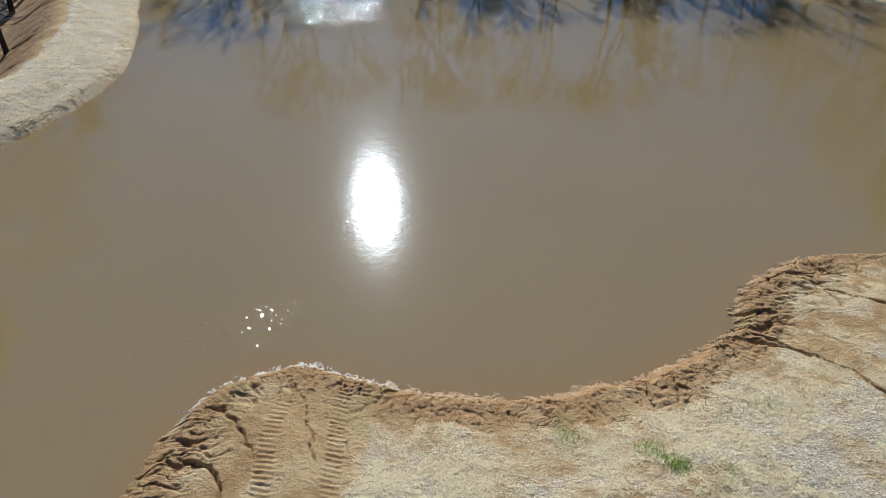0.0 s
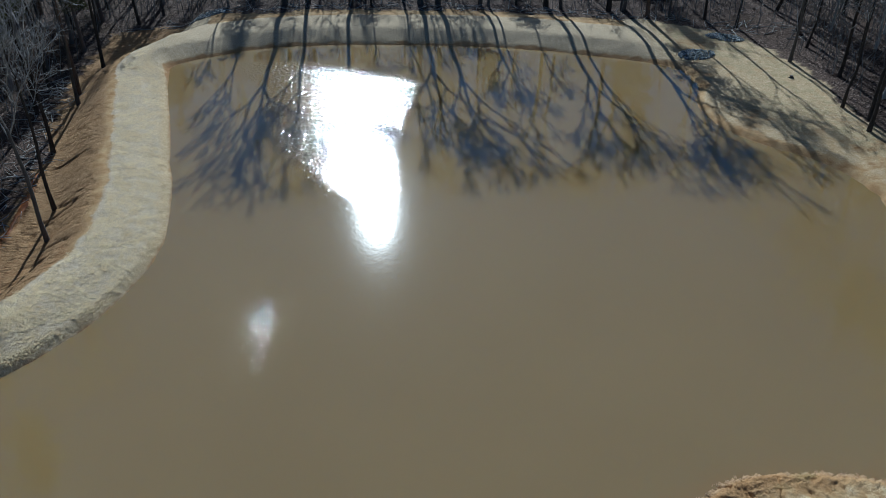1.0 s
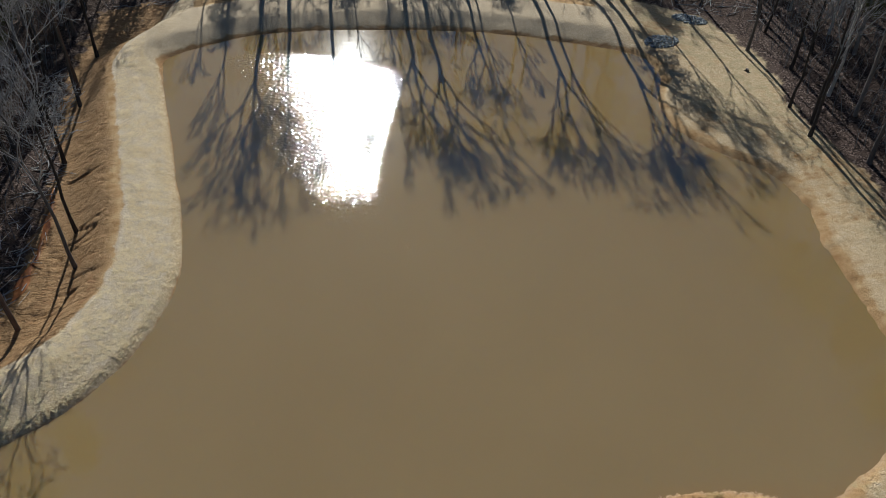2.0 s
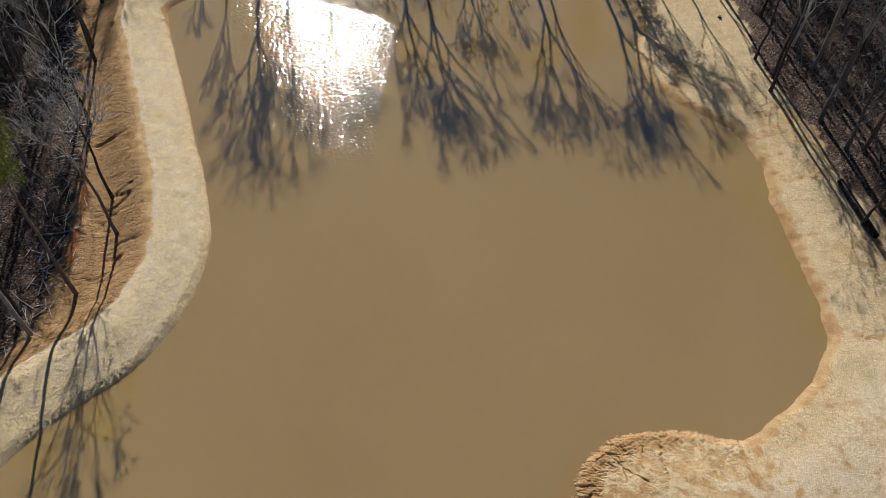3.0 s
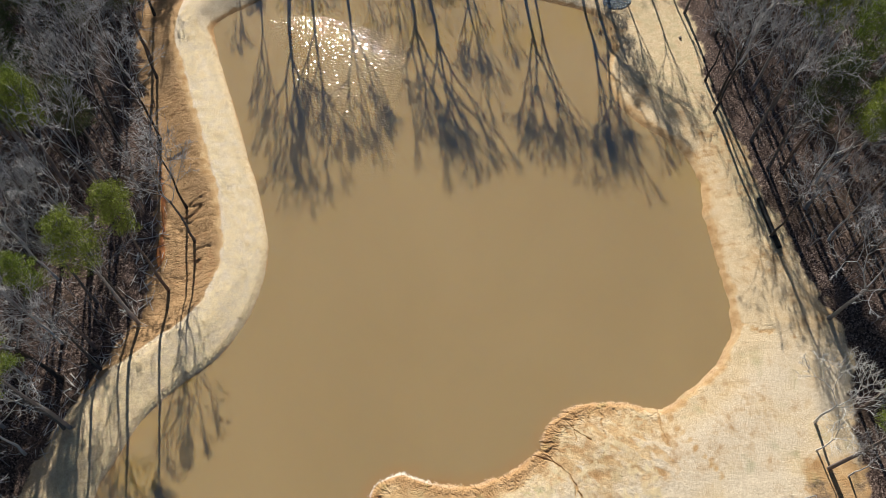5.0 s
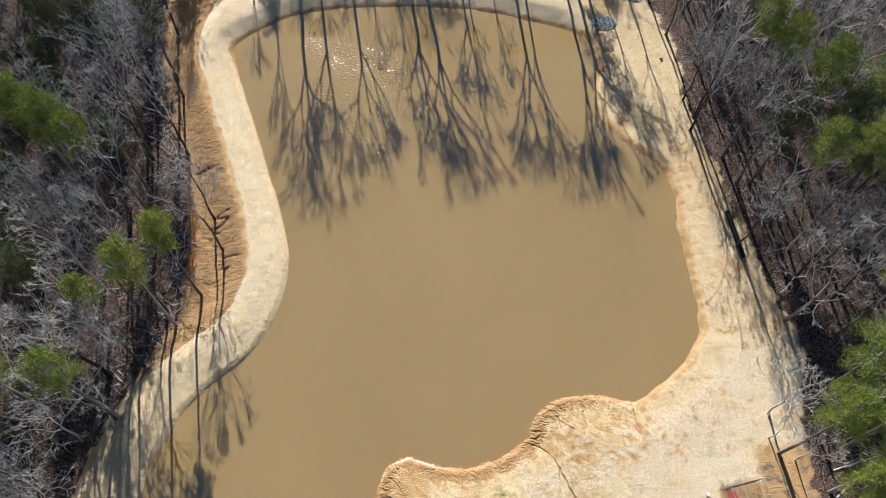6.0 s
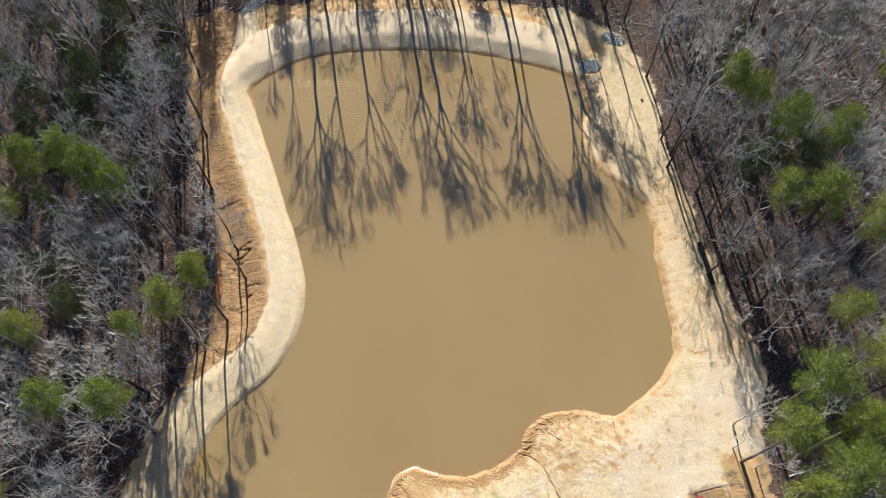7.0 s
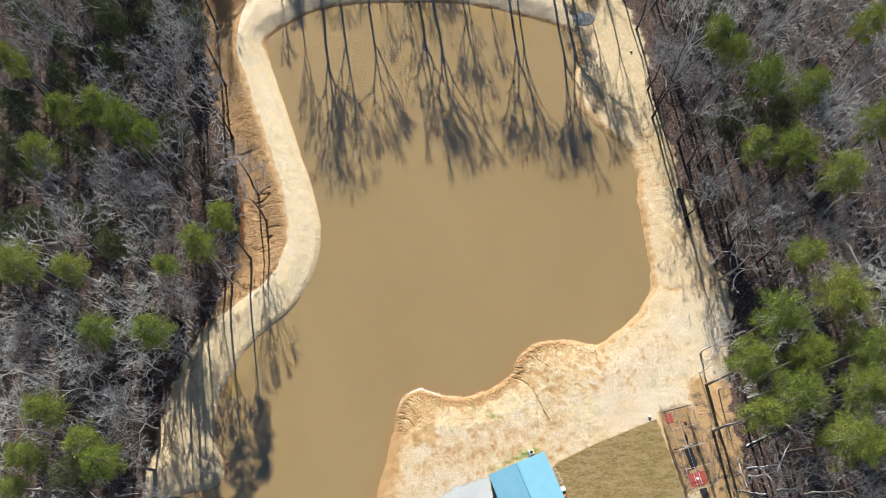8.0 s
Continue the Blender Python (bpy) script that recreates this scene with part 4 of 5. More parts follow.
for x, y, k in PINE_SPOTS_WEST + PINE_SPOTS_EAST:
    plant(PINES[k], x, y, rng.uniform(0, 360), rng.uniform(0.96, 1.05))
    taken.append((x, y))
for x, y, k in [(-45.1, 38.2, 0), (-45.8, 8.2, 1), (-37.8, 55.2, 0), (40.3, 51.9, 1), (46.6, 51.7, 1), (-60.4, 59.3, 1), (-48.3, 73.9, 1), (-35.8, 72.9, 0)]:
    plant(OLIVES[k], x, y, rng.uniform(0, 360), rng.uniform(0.95, 1.05))
    taken.append((x, y))
for x, y, s in [(22.6, 91.8, 1.32), (-52, 62, 1.1), (-58, 74, 1.2), (56, 60, 1.0)]:
    plant(CEDARS[0], x, y, rng.uniform(0, 360), s)
    taken.append((x, y))

for x, y, s in [(-50, 44, 1.2), (-57, 43, 1.3), (-62, 52, 1.2), (-49, 68, 1.3), (-44, 76, 1.2), (-53, 80, 1.3), (-48, 90, 1.4), (-60, 88, 1.2), (-43, 98, 1.3), (-52, 101, 1.3), (-38, 106, 1.4), (-26, 110, 1.3), (-12, 113, 1.2), (6, 114, 1.3), (24, 108, 1.2), (40, 98, 1.3), (48, 88, 1.2), (55, 96, 1.2), (60, 78, 1.2), (44, 75, 1.1), (-66, 58, 1.3), (-70, 70, 1.4), (-64, 79, 1.4), (-56, 66, 1.2), (-70, 86, 1.3), (-66, 95, 1.3), (-58, 96, 1.4), (-62, 42, 1.2), (-68, 48, 1.3), (-46, 83, 1.3), (-53, 55, 1.1), (-41, 87, 1.2), (-55, 108, 1.4), (-46, 110, 1.4)]:
    plant(CEDARS[0], x, y, rng.uniform(0, 360), s)
    taken.append((x, y))

# the woods: single trees nearest the pond, the remainder as one far wood
singles, deep_wood = 0, []
for _ in range(9000):
    x, y = rng.uniform(-80, 82), rng.uniform(-12, 128)
    depth = float(wood_depth(np.array([x]), np.array([y]))[0])
    if depth < 0.8 or not free_spot(x, y, 3.5) or math.hypot(x, y) < 30 or (abs(x) < 36 and y < 112):
        continue
    taken.append((x, y))
    k = int(rng.choice(6, p=[0.16, 0.22, 0.10, 0.22, 0.16, 0.14]))
    if depth < 22 and singles < 250:
        if rng.uniform() < (0.42 if x > 0 else 0.06 if y > 48 else 0.34):
            plant(PALE_TREES[int(rng.integers(2))], x, y, rng.uniform(0, 360), rng.uniform(0.7, 1.0))
        else:
            plant(HARDWOODS[k], x, y, rng.uniform(0, 360), rng.uniform(0.72, 1.02), (rng.normal(0, 2.5), rng.normal(0, 2.5)))
        singles += 1
    elif len(deep_wood) < 172:
        deep_wood.append((x, y, int(rng.integers(3)), rng.uniform(0, 6.28), rng.uniform(0.75, 1.05)))


def far_wood(spots):
    """The crowded stand behind: cheaper bare trees joined into one."""
    kinds = []
    for k in range(3):
        stem, crown = grow(np.random.default_rng(60 + k), 19, 4.6, 2, 0.42, 12, (0, 0), 0.18)
        crown[:, 6:] = np.maximum(crown[:, 6:], 0.034)
        kinds.append(merge(tubes(stem, 5), tubes(crown, 3)))
    pieces = []
    for x, y, k, a, s in spots:
        v, f = kinds[k]
        r = np.array([[math.cos(a), -math.sin(a), 0], [math.sin(a), math.cos(a), 0], [0, 0, 1]])
        pieces.append((v @ r.T * s + (x, y, height_at(x, y) - 0.1), f))
    me = quick_mesh("far_woods", *merge(*pieces))
    me.materials.append(M_TWIG)
    return tagged(new("far_woods", me), "dense grey leafless woods behind the pond", "woods", kind="stuff")


far_wood(deep_wood)


def brush(count):
    """Saplings and brush under the trees, as one thicket."""
    r = np.random.default_rng(77)
    xs, ys = r.uniform(-78, 78, count * 4), r.uniform(-8, 122, count * 4)
    keep = (wood_depth(xs, ys) > 0.6) & (np.hypot(xs, ys) > 30)
    xs, ys = xs[keep][:count], ys[keep][:count]
    zs = height(xs, ys)
    seg = []
    for x, y, z in zip(xs, ys, zs):
        tall = r.uniform(1.2, 8.0)
        p, w = np.array([x, y, z - 0.05]), np.array([*r.normal(0, 0.15, 2), 1.0])
        for i in range(3):
            q = p + w * tall / 3
            seg.append((*p, *q, 0.035 - 0.008 * i, 0.029 - 0.006 * i))
            for _ in range(2 if i else 1):
                e = q + np.array([*r.normal(0, 0.5, 2), r.uniform(0.1, 0.7)]) * tall * 0.22
                seg.append((*q, *e, 0.022, 0.014))
            p, w = q, w + np.array([*r.normal(0, 0.15, 2), 0])
    me = quick_mesh("brush", *tubes(seg, 3))
    me.materials.append(M_TWIG)
    return tagged(new("brush", me), "thin leafless saplings and brush on leaf litter", "brush", kind="stuff")


brush(4200)


# ---- loose things round the pond ----
M_ROOF = plain_material("blue_roof_paint", (0.20, 0.44, 0.56), (0.235, 0.48, 0.60), 0.5, 0.7, spec=0.5)
M_SIDING = plain_material("slate_siding", (0.10, 0.13, 0.17), (0.14, 0.17, 0.21), 0.7, 2.0)
M_TRIM = plain_material("white_trim", (0.72, 0.72, 0.70), (0.82, 0.82, 0.80), 0.5, 3.0)
M_STEEL = plain_material("galvanised_tube", (0.34, 0.35, 0.36), (0.50, 0.51, 0.52), 0.5, 8.0, 0.5)
M_NET = plain_material("black_netting", (0.015, 0.015, 0.016), (0.035, 0.035, 0.037), 0.85, 30.0)
M_RED = plain_material("red_rubber_turf", (0.34, 0.055, 0.04), (0.46, 0.095, 0.07), 0.85, 9.0)
M_BLACK = plain_material("black_rubber", (0.012, 0.012, 0.013), (0.03, 0.03, 0.032), 0.7, 7.0)
M_PIPE = plain_material("black_plastic_pipe", (0.01, 0.011, 0.012), (0.03, 0.032, 0.034), 0.45, 5.0)
M_HOSE = plain_material("cream_hose", (0.66, 0.62, 0.48), (0.80, 0.77, 0.64), 0.45, 6.0)
M_CLAYPOT = plain_material("terracotta", (0.45, 0.17, 0.07), (0.60, 0.26, 0.12), 0.8, 9.0)


def frame_at(x, y, deg, z=None):
    root_z = height_at(x, y) if z is None else z
    return pose(x, y, root_z, 0, 0, deg)


def house():
    """A long low building with a blue ribbed metal roof; local x runs across the gable, local y away from the pond."""
    wide, long, eave, ridge, over = 7.5, 13.0, 3.0, 4.15, 0.28
    root = new("house")
    root.matrix_basis = frame_at(8.45, 7.55, 19.8)
    for name, c, sz in (("wall", (-wide / 2, -long / 2, eave / 2), (0.16, long, eave)), ("wall", (wide / 2, -long / 2, eave / 2), (0.16, long, eave))):
        bm = bmesh.new()
        box(bm, c, sz, bevel=0.01)
        part(name, bm, M_SIDING, root)
    for y in (-0.08, -long + 0.08):
        bm = bmesh.new()
        pts = [(-wide / 2 + 0.08, 0), (wide / 2 - 0.08, 0), (wide / 2 - 0.08, eave), (0, ridge - 0.05), (-wide / 2 + 0.08, eave)]
        a = [bm.verts.new((px, y - 0.07, pz)) for px, pz in pts]
        b = [bm.verts.new((px, y + 0.07, pz)) for px, pz in pts]
        bm.faces.new(a), bm.faces.new(b[::-1])
        for i in range(5):
            bm.faces.new((a[i], b[i], b[(i + 1) % 5], a[(i + 1) % 5]))
        bmesh.ops.recalc_face_normals(bm, faces=bm.faces)
        part("gable_wall", bm, M_SIDING, root)
    slope = math.atan2(ridge - eave, wide / 2)
    run = math.hypot(wide / 2, ridge - eave) + over
    bm = bmesh.new()
    box(bm, (0, -long / 2, ridge + 0.07), (0.34, long + 2 * over, 0.05), bevel=0.015)
    roof = part("roof", bm, M_ROOF, root)
    for side in (-1, 1):
        turn = Matrix.Rotation(side * slope, 4, "Y")
        mid = Vector((side * run / 2 * math.cos(slope), -long / 2, ridge - run / 2 * math.sin(slope) + 0.03))
        bm = bmesh.new()
        box(bm, mid, (run, long + 2 * over, 0.05), turn)
        part("roof_panel", bm, M_ROOF, roof, "sky-blue ribbed metal roof slope")
        for k in range(11):
            f = (k + 0.5) / 11
            c = Vector((side * run * f * math.cos(slope), -long / 2, ridge + 0.03 - run * f * math.sin(slope))) + turn @ Vector((0, 0, 0.029))
            bm = bmesh.new()
            box(bm, c, (0.035, long + 2 * over - 0.02, 0.012), turn, 0.005)
            part("roof_rib", bm, M_ROOF, roof)
    for side in (-1, 1):
        bm = bmesh.new()
        box(bm, (side * (run * math.cos(slope) + 0.03), -long / 2, eave - 0.10), (0.10, long + 2 * over, 0.12), bevel=0.02)
        part("gutter", bm, M_ROOF, root)
    return tagged(root, "low building with a sky-blue ribbed metal roof on pale clay", "house")


house()


def utility_box():
    root = new("utility_box")
    root.matrix_basis = frame_at(10.7, 9.35, 19.8)
    bm = bmesh.new()
    box(bm, (0, 0, 0.36), (0.62, 0.62, 0.72), bevel=0.04)
    part("casing", bm, M_TRIM, root)
    bm = bmesh.new()
    bmesh.ops.create_cone(bm, cap_ends=True, segments=20, radius1=0.22, radius2=0.22, depth=0.03, matrix=Matrix.Translation((0, 0, 0.735)))
    part("grille", bm, M_BLACK, root, "round dark fan grille")
    bm = bmesh.new()
    box(bm, (0, 0, 0.02), (0.8, 0.8, 0.08), bevel=0.01)
    part("plinth", bm, M_STONE, root)
    return tagged(root, "white outdoor unit with a dark fan grille beside the wall", "utility box")


utility_box()


def chest():
    root = new("storage_chest")
    root.matrix_basis = frame_at(14.55, 4.3, 19.8)
    bm = bmesh.new()
    box(bm, (0, 0, 0.25), (0.7, 0.55, 0.5), bevel=0.03)
    part("body", bm, M_BLACK, root, "dark plastic body")
    bm = bmesh.new()
    box(bm, (0, 0.02, 0.54), (0.76, 0.6, 0.08), bevel=0.03)
    part("lid", bm, M_TRIM, root, "white lid")
    pot = new("flower_pot")
    pot.matrix_basis = frame_at(14.75, 3.55, 0)
    bm = bmesh.new()
    bmesh.ops.create_cone(bm, cap_ends=False, segments=18, radius1=0.16, radius2=0.25, depth=0.42, matrix=Matrix.Translation((0, 0, 0.21)))
    bmesh.ops.create_cone(bm, cap_ends=True, segments=18, radius1=0.21, radius2=0.21, depth=0.04, matrix=Matrix.Translation((0, 0, 0.34)))
    part("bowl", bm, M_CLAYPOT, pot)
    bm = bmesh.new()
    bmesh.ops.create_cone(bm, cap_ends=False, segments=18, radius1=0.27, radius2=0.27, depth=0.07, matrix=Matrix.Translation((0, 0, 0.41)))
    part("rim", bm, M_CLAYPOT, pot)
    tagged(pot, "orange terracotta pot on the ground beside a chest", "pot")
    return tagged(root, "dark storage chest with a white lid against the wall", "chest")


chest()


def hose():
    pts = []
    for i in range(260):
        u = i / 259
        a = u * 3.2 * 2 * math.pi
        r = 0.22 + 0.30 * math.sin(u * math.pi) + 0.05 * math.sin(1.7 * a)
        pts.append((13.75 + 0.75 * u + r * math.cos(a) * 0.8, 6.9 - 2.3 * u + r * math.sin(a)))
    q = np.array(pts)
    z = height(q[:, 0], q[:, 1]) + 0.035
    p = np.c_[q, z]
    seg = np.c_[p[:-1], p[1:], np.full((259, 2), 0.032)]
    me = quick_mesh("garden_hose", *chain_of(seg, 6))
    me.materials.append(M_HOSE)
    return tagged(new("garden_hose", me), "loosely coiled cream garden hose on the ground", "hose")


hose()


def batting_cage():
    """Steel tube frames with black netting; local x across, local y along."""
    w, l, h = 3.7, 10.7, 2.9
    root = new("batting_cage")
    root.matrix_basis = frame_at(32.05, 9.0, 11.2)
    r = 0.024

    def bar(name, a, b, label=""):
        v, f = tubes([(*a, *b, r, r)], 8)
        mesh_part(name, quick_mesh(name, v, f), M_STEEL, root, label)

    stations = [-l / 2, -l / 4, 0, l / 4, l / 2]
    for y in stations:
        for x in (-w / 2, w / 2):
            bar("post", (x, y, 0), (x, y, h))
        bar("crossbar", (-w / 2, y, h), (w / 2, y, h))
    for x in (-w / 2, w / 2, -w / 6):
        bar("top_rail", (x, -l / 2, h + 0.01), (x, l / 2, h + 0.01))
    t = 0.0065

    def panel(a, u, v, nu, nv):
        a, u, v = (np.array(k, float) for k in (a, u, v))
        seg = [(*(a + u * i / nu), *(a + u * i / nu + v), t, t) for i in range(nu + 1)]
        seg += [(*(a + v * j / nv), *(a + v * j / nv + u), t, t) for j in range(nv + 1)]
        mesh_part("net", quick_mesh("net", *tubes(seg, 3)), M_NET, root, "black netting")

    for x in (-w / 2, w / 2):
        panel((x, -l / 2, 0.05), (0, l, 0), (0, 0, h - 0.1), 48, 13)
    for y in (-l / 2, l / 2):
        panel((-w / 2, y, 0.05), (w, 0, 0), (0, 0, h - 0.1), 17, 13)
    panel((-w / 2, -l / 2, h - 0.06), (w, 0, 0), (0, l, 0), 17, 48)
    return tagged(root, "steel-tube batting cage hung with black netting on bare soil", "batting cage")


batting_cage()
CAGE = pose(32.05, 9.0, height_at(32.05, 9.0), 0, 0, 11.2)


def in_cage(x, y, deg=0.0):
    at = CAGE @ Vector((x, y, 0))
    return pose(at.x, at.y, height_at(at.x, at.y) + 0.005, 0, 0, 11.2 + deg)


def batting_mat():
    root = new("batting_mat")
    root.matrix_basis = in_cage(0.15, -4.2)
    bm = bmesh.new()
    box(bm, (0, 0, 0.03), (2.3, 1.7, 0.06), bevel=0.015)
    part("mat", bm, M_RED, root)
    for x in (-0.36, 0.36):
        bm = bmesh.new()
        box(bm, (x, 0, 0.064), (0.07, 1.5, 0.008))
        part("white_line", bm, M_TRIM, root, "white painted line")
    bm = bmesh.new()
    pts = [(-0.2, 0.2), (0.2, 0.2), (0.2, -0.02), (0, -0.22), (-0.2, -0.02)]
    low, top = ([bm.verts.new((x, y, z)) for x, y in pts] for z in (0.06, 0.075))
    bm.faces.new(top[::-1])
    for i in range(5):
        bm.faces.new((low[i], top[i], top[(i + 1) % 5], low[(i + 1) % 5]))
    bmesh.ops.recalc_face_normals(bm, faces=bm.faces)
    part("home_plate", bm, M_TRIM, root, "white five-sided home plate")
    return tagged(root, "red batting mat with white lines and home plate", "mat")


def pitching_mat():
    bm = bmesh.new()
    box(bm, (0, 0, 0.03), (0.95, 1.25, 0.06), bevel=0.02)
    ob = part("pitching_mat", bm, M_RED, None)
    ob.matrix_basis = in_cage(-0.9, 4.4)
    return tagged(ob, "small red rubber mat on bare soil in the cage", "mat")


def pitching_machine():
    root = new("pitching_machine")
    root.matrix_basis = in_cage(0.7, 3.2)
    for k in range(3):
        a = k * 2.094
        mesh_part("leg", quick_mesh("leg", *tubes([(0.5 * math.cos(a), 0.5 * math.sin(a), 0, 0, 0, 1.0, 0.03, 0.03)], 6)), M_BLACK, root)
    bm = bmesh.new()
    box(bm, (0, 0, 1.12), (0.3, 0.6, 0.3), bevel=0.05)
    part("housing", bm, M_RED, root, "red painted housing")
    bm = bmesh.new()
    bmesh.ops.create_cone(bm, cap_ends=True, segments=20, radius1=0.24, radius2=0.24, depth=0.12, matrix=Matrix.Translation((0, -0.1, 1.42)) @ Matrix.Rotation(1.57, 4, "Y"))
    part("wheel", bm, M_BLACK, root)
    return tagged(root, "red pitching machine on a black tripod", "pitching machine")


def screen(x, y, deg):
    root = new("pitching_screen")
    root.matrix_basis = in_cage(x, y, deg)
    w, h, r = 1.9, 1.9, 0.035
    for name, a, b in (("upright", (-w / 2, 0, 0), (-w / 2, 0, h)), ("upright", (w / 2, 0, 0), (w / 2, 0, h * 0.6)), ("rail", (-w / 2, 0, h), (0, 0, h)), ("rail", (-w / 2, 0, 0.04), (w / 2, 0, 0.04)),
                       ("foot", (-w / 2, -0.7, 0.04), (-w / 2, 0.7, 0.04)), ("foot", (w / 2, -0.7, 0.04), (w / 2, 0.7, 0.04))):
        mesh_part(name, quick_mesh(name, *tubes([(*a, *b, r, r)], 8)), M_STEEL, root)
    seg = [(-w / 2 + w * i / 20, 0, 0.05, -w / 2 + w * i / 20, 0, h if i < 11 else h * 0.6, 0.011, 0.011) for i in range(21)]
    seg += [(-w / 2, 0, 0.05 + h * j / 20, w / 2 if j < 12 else 0, 0, 0.05 + h * j / 20, 0.011, 0.011) for j in range(20)]
    mesh_part("net", quick_mesh("net", *tubes(seg, 3)), M_NET, root, "black netting")
    return tagged(root, "steel pitching screen with black netting inside the cage", "screen")


def dark_slab(x, y, w, l, deg, label):
    bm = bmesh.new()
    box(bm, (0, 0, 0.025), (w, l, 0.05), bevel=0.015)
    ob = part("mat_or_shade", bm, M_BLACK, None)
    ob.matrix_basis = in_cage(x, y, deg)
    return tagged(ob, label, "mat")


batting_mat(), pitching_mat(), pitching_machine(), screen(0.5, 0.3, 8)
dark_slab(0.25, -1.6, 1.0, 3.0, 2, "dark rubber runner on soil inside the cage")
# black slab laid where the cage's shade darkens the grass
dark_slab(0.35, -6.6, 0.95, 2.1, 0, "flat black slab standing in for shade on grass by the cage")


def bucket():
    root = new("bucket")
    root.matrix_basis = frame_at(27.6, 13.6, 0)
    bm = bmesh.new()
    bmesh.ops.create_cone(bm, cap_ends=True, segments=20, radius1=0.15, radius2=0.18, depth=0.24, matrix=Matrix.Translation((0, 0, 0.12)))
    part("pail", bm, M_TRIM, root)
    bm = bmesh.new()
    bmesh.ops.create_cone(bm, cap_ends=True, segments=20, radius1=0.195, radius2=0.19, depth=0.04, matrix=Matrix.Translation((0, 0, 0.255)))
    part("lid", bm, M_TRIM, root)
    return tagged(root, "white plastic bucket with a lid on clay", "bucket")


bucket()


def drain_pipe():
    """A length of black corrugated pipe lying on the bank."""
    a, b, r = Vector((36.5, 47.8)), Vector((37.25, 41.4)), 0.30
    n = 44
    bm = bmesh.new()
    rings = []
    way = (b - a).normalized()
    side = Vector((-way.y, way.x))
    for i in range(n + 1):
        c = a + (b - a) * i / n
        z = height_at(a.x, a.y) * (1 - i / n) + height_at(b.x, b.y) * i / n + r
        rr = r * (1.0 if i % 2 else 0.92)
        rings.append([bm.verts.new((c.x + side.x * rr * math.cos(t), c.y + side.y * rr * math.cos(t), z + rr * math.sin(t))) for t in np.arange(14) * 2 * math.pi / 14])
    for p, q in zip(rings, rings[1:]):
        for k in range(14):
            bm.faces.new((p[k], p[(k + 1) % 14], q[(k + 1) % 14], q[k]))
    bmesh.ops.solidify(bm, geom=bm.faces[:], thickness=0.03)
    ob = part("drain_pipe", bm, M_PIPE, None)
    return tagged(ob, "black corrugated drainage pipe lying on the bank", "pipe")


drain_pipe()


def stone_shape(r, seed):
    bm = bmesh.new()
    bmesh.ops.create_icosphere(bm, subdivisions=1, radius=r)
    g = random.Random(seed)
    for v in bm.verts:
        v.co *= g.uniform(0.72, 1.2)
    v = np.array([k.co[:] for k in bm.verts])
    bm.verts.index_update()
    f = np.array([[k.index for k in face.verts] for face in bm.faces])
    bm.free()
    return v, f


SHAPES = [stone_shape(1.0, k) for k in range(8)]


def heap(name, cx, cy, rx, ry, deg, count, size, rise, material, label, category, seed):
    """Loose stones heaped over an oval."""
    g = np.random.default_rng(seed)
    pieces = []
    for _ in range(count):
        u, a = math.sqrt(g.uniform(0, 1)), g.uniform(0, 2 * math.pi)
        lx, ly = rx * u * math.cos(a), ry * u * math.sin(a)
        c, s_ = math.cos(radians(deg)), math.sin(radians(deg))
        x, y = cx + lx * c - ly * s_, cy + lx * s_ + ly * c
        r = size * g.uniform(0.6, 1.3)
        v, f = SHAPES[int(g.integers(8))]
        q = Euler(g.uniform(0, 6.28, 3)).to_matrix()
        pieces.append((v @ np.array(q).T * r * (1, 1, 0.75) + (x, y, height_at(x, y) + r * 0.35 + rise * (1 - u * u) * g.uniform(0, 1)), f))
    me = quick_mesh(name, *merge(*pieces))
    me.materials.append(material)
    return tagged(new(name, me), label, category, kind="stuff")


def riprap_material():
    n = Nodes("riprap_mixed")
    r = n.node("NewGeometry").outputs["Random Per Island"]
    g = n.noise(n.where(), 6.0, 4)
    col = n.ramp(r, [(0.0, (0.06, 0.09, 0.11)), (0.55, (0.26, 0.31, 0.34)), (0.8, (0.6, 0.64, 0.66)), (1.0, (0.82, 0.84, 0.84))])
    return n.done(n.mix(n.math("MULTIPLY", g, 0.4), col, (0.32, 0.30, 0.27)), 0.85, g, 0.02)


M_RIPRAP = riprap_material()
heap("riprap", 25.1, 79.5, 1.8, 1.3, 0, 420, 0.11, 0.18, M_RIPRAP, "heap of blue-grey riprap stones at the pond inlet", "stones", 3)
heap("riprap", 29.4, 84.6, 2.0, 1.1, -32, 400, 0.11, 0.15, M_RIPRAP, "strip of grey riprap stones on the bank", "stones", 4)
heap("riprap", -28.9, 94.6, 2.2, 1.1, 25, 380, 0.12, 0.15, M_RIPRAP, "strip of pale riprap stones by the woods", "stones", 5)


def stump():
    root = new("tree_stump")
    root.matrix_basis = frame_at(32.2, 72.6, 0) @ Matrix.Diagonal((0.5, 0.5, 0.5, 1))
    mesh_part("bole", quick_mesh("bole", *tubes([(0, 0, -0.05, 0, 0, 0.45, 0.36, 0.28)], 12)), M_BARK, root)
    bm = bmesh.new()
    bmesh.ops.create_circle(bm, cap_ends=True, segments=12, radius=0.28, matrix=Matrix.Translation((0, 0, 0.452)))
    part("cut_top", bm, M_BARK, root)
    for k in range(5):
        a = k * 1.26 + 0.3
        mesh_part("root", quick_mesh("root", *tubes([(0.2 * math.cos(a), 0.2 * math.sin(a), 0.15, 0.6 * math.cos(a), 0.6 * math.sin(a), -0.03, 0.11, 0.04)], 6)), M_BARK, root)
    return tagged(root, "dark cut tree stump on the straw bank", "stump")


stump()


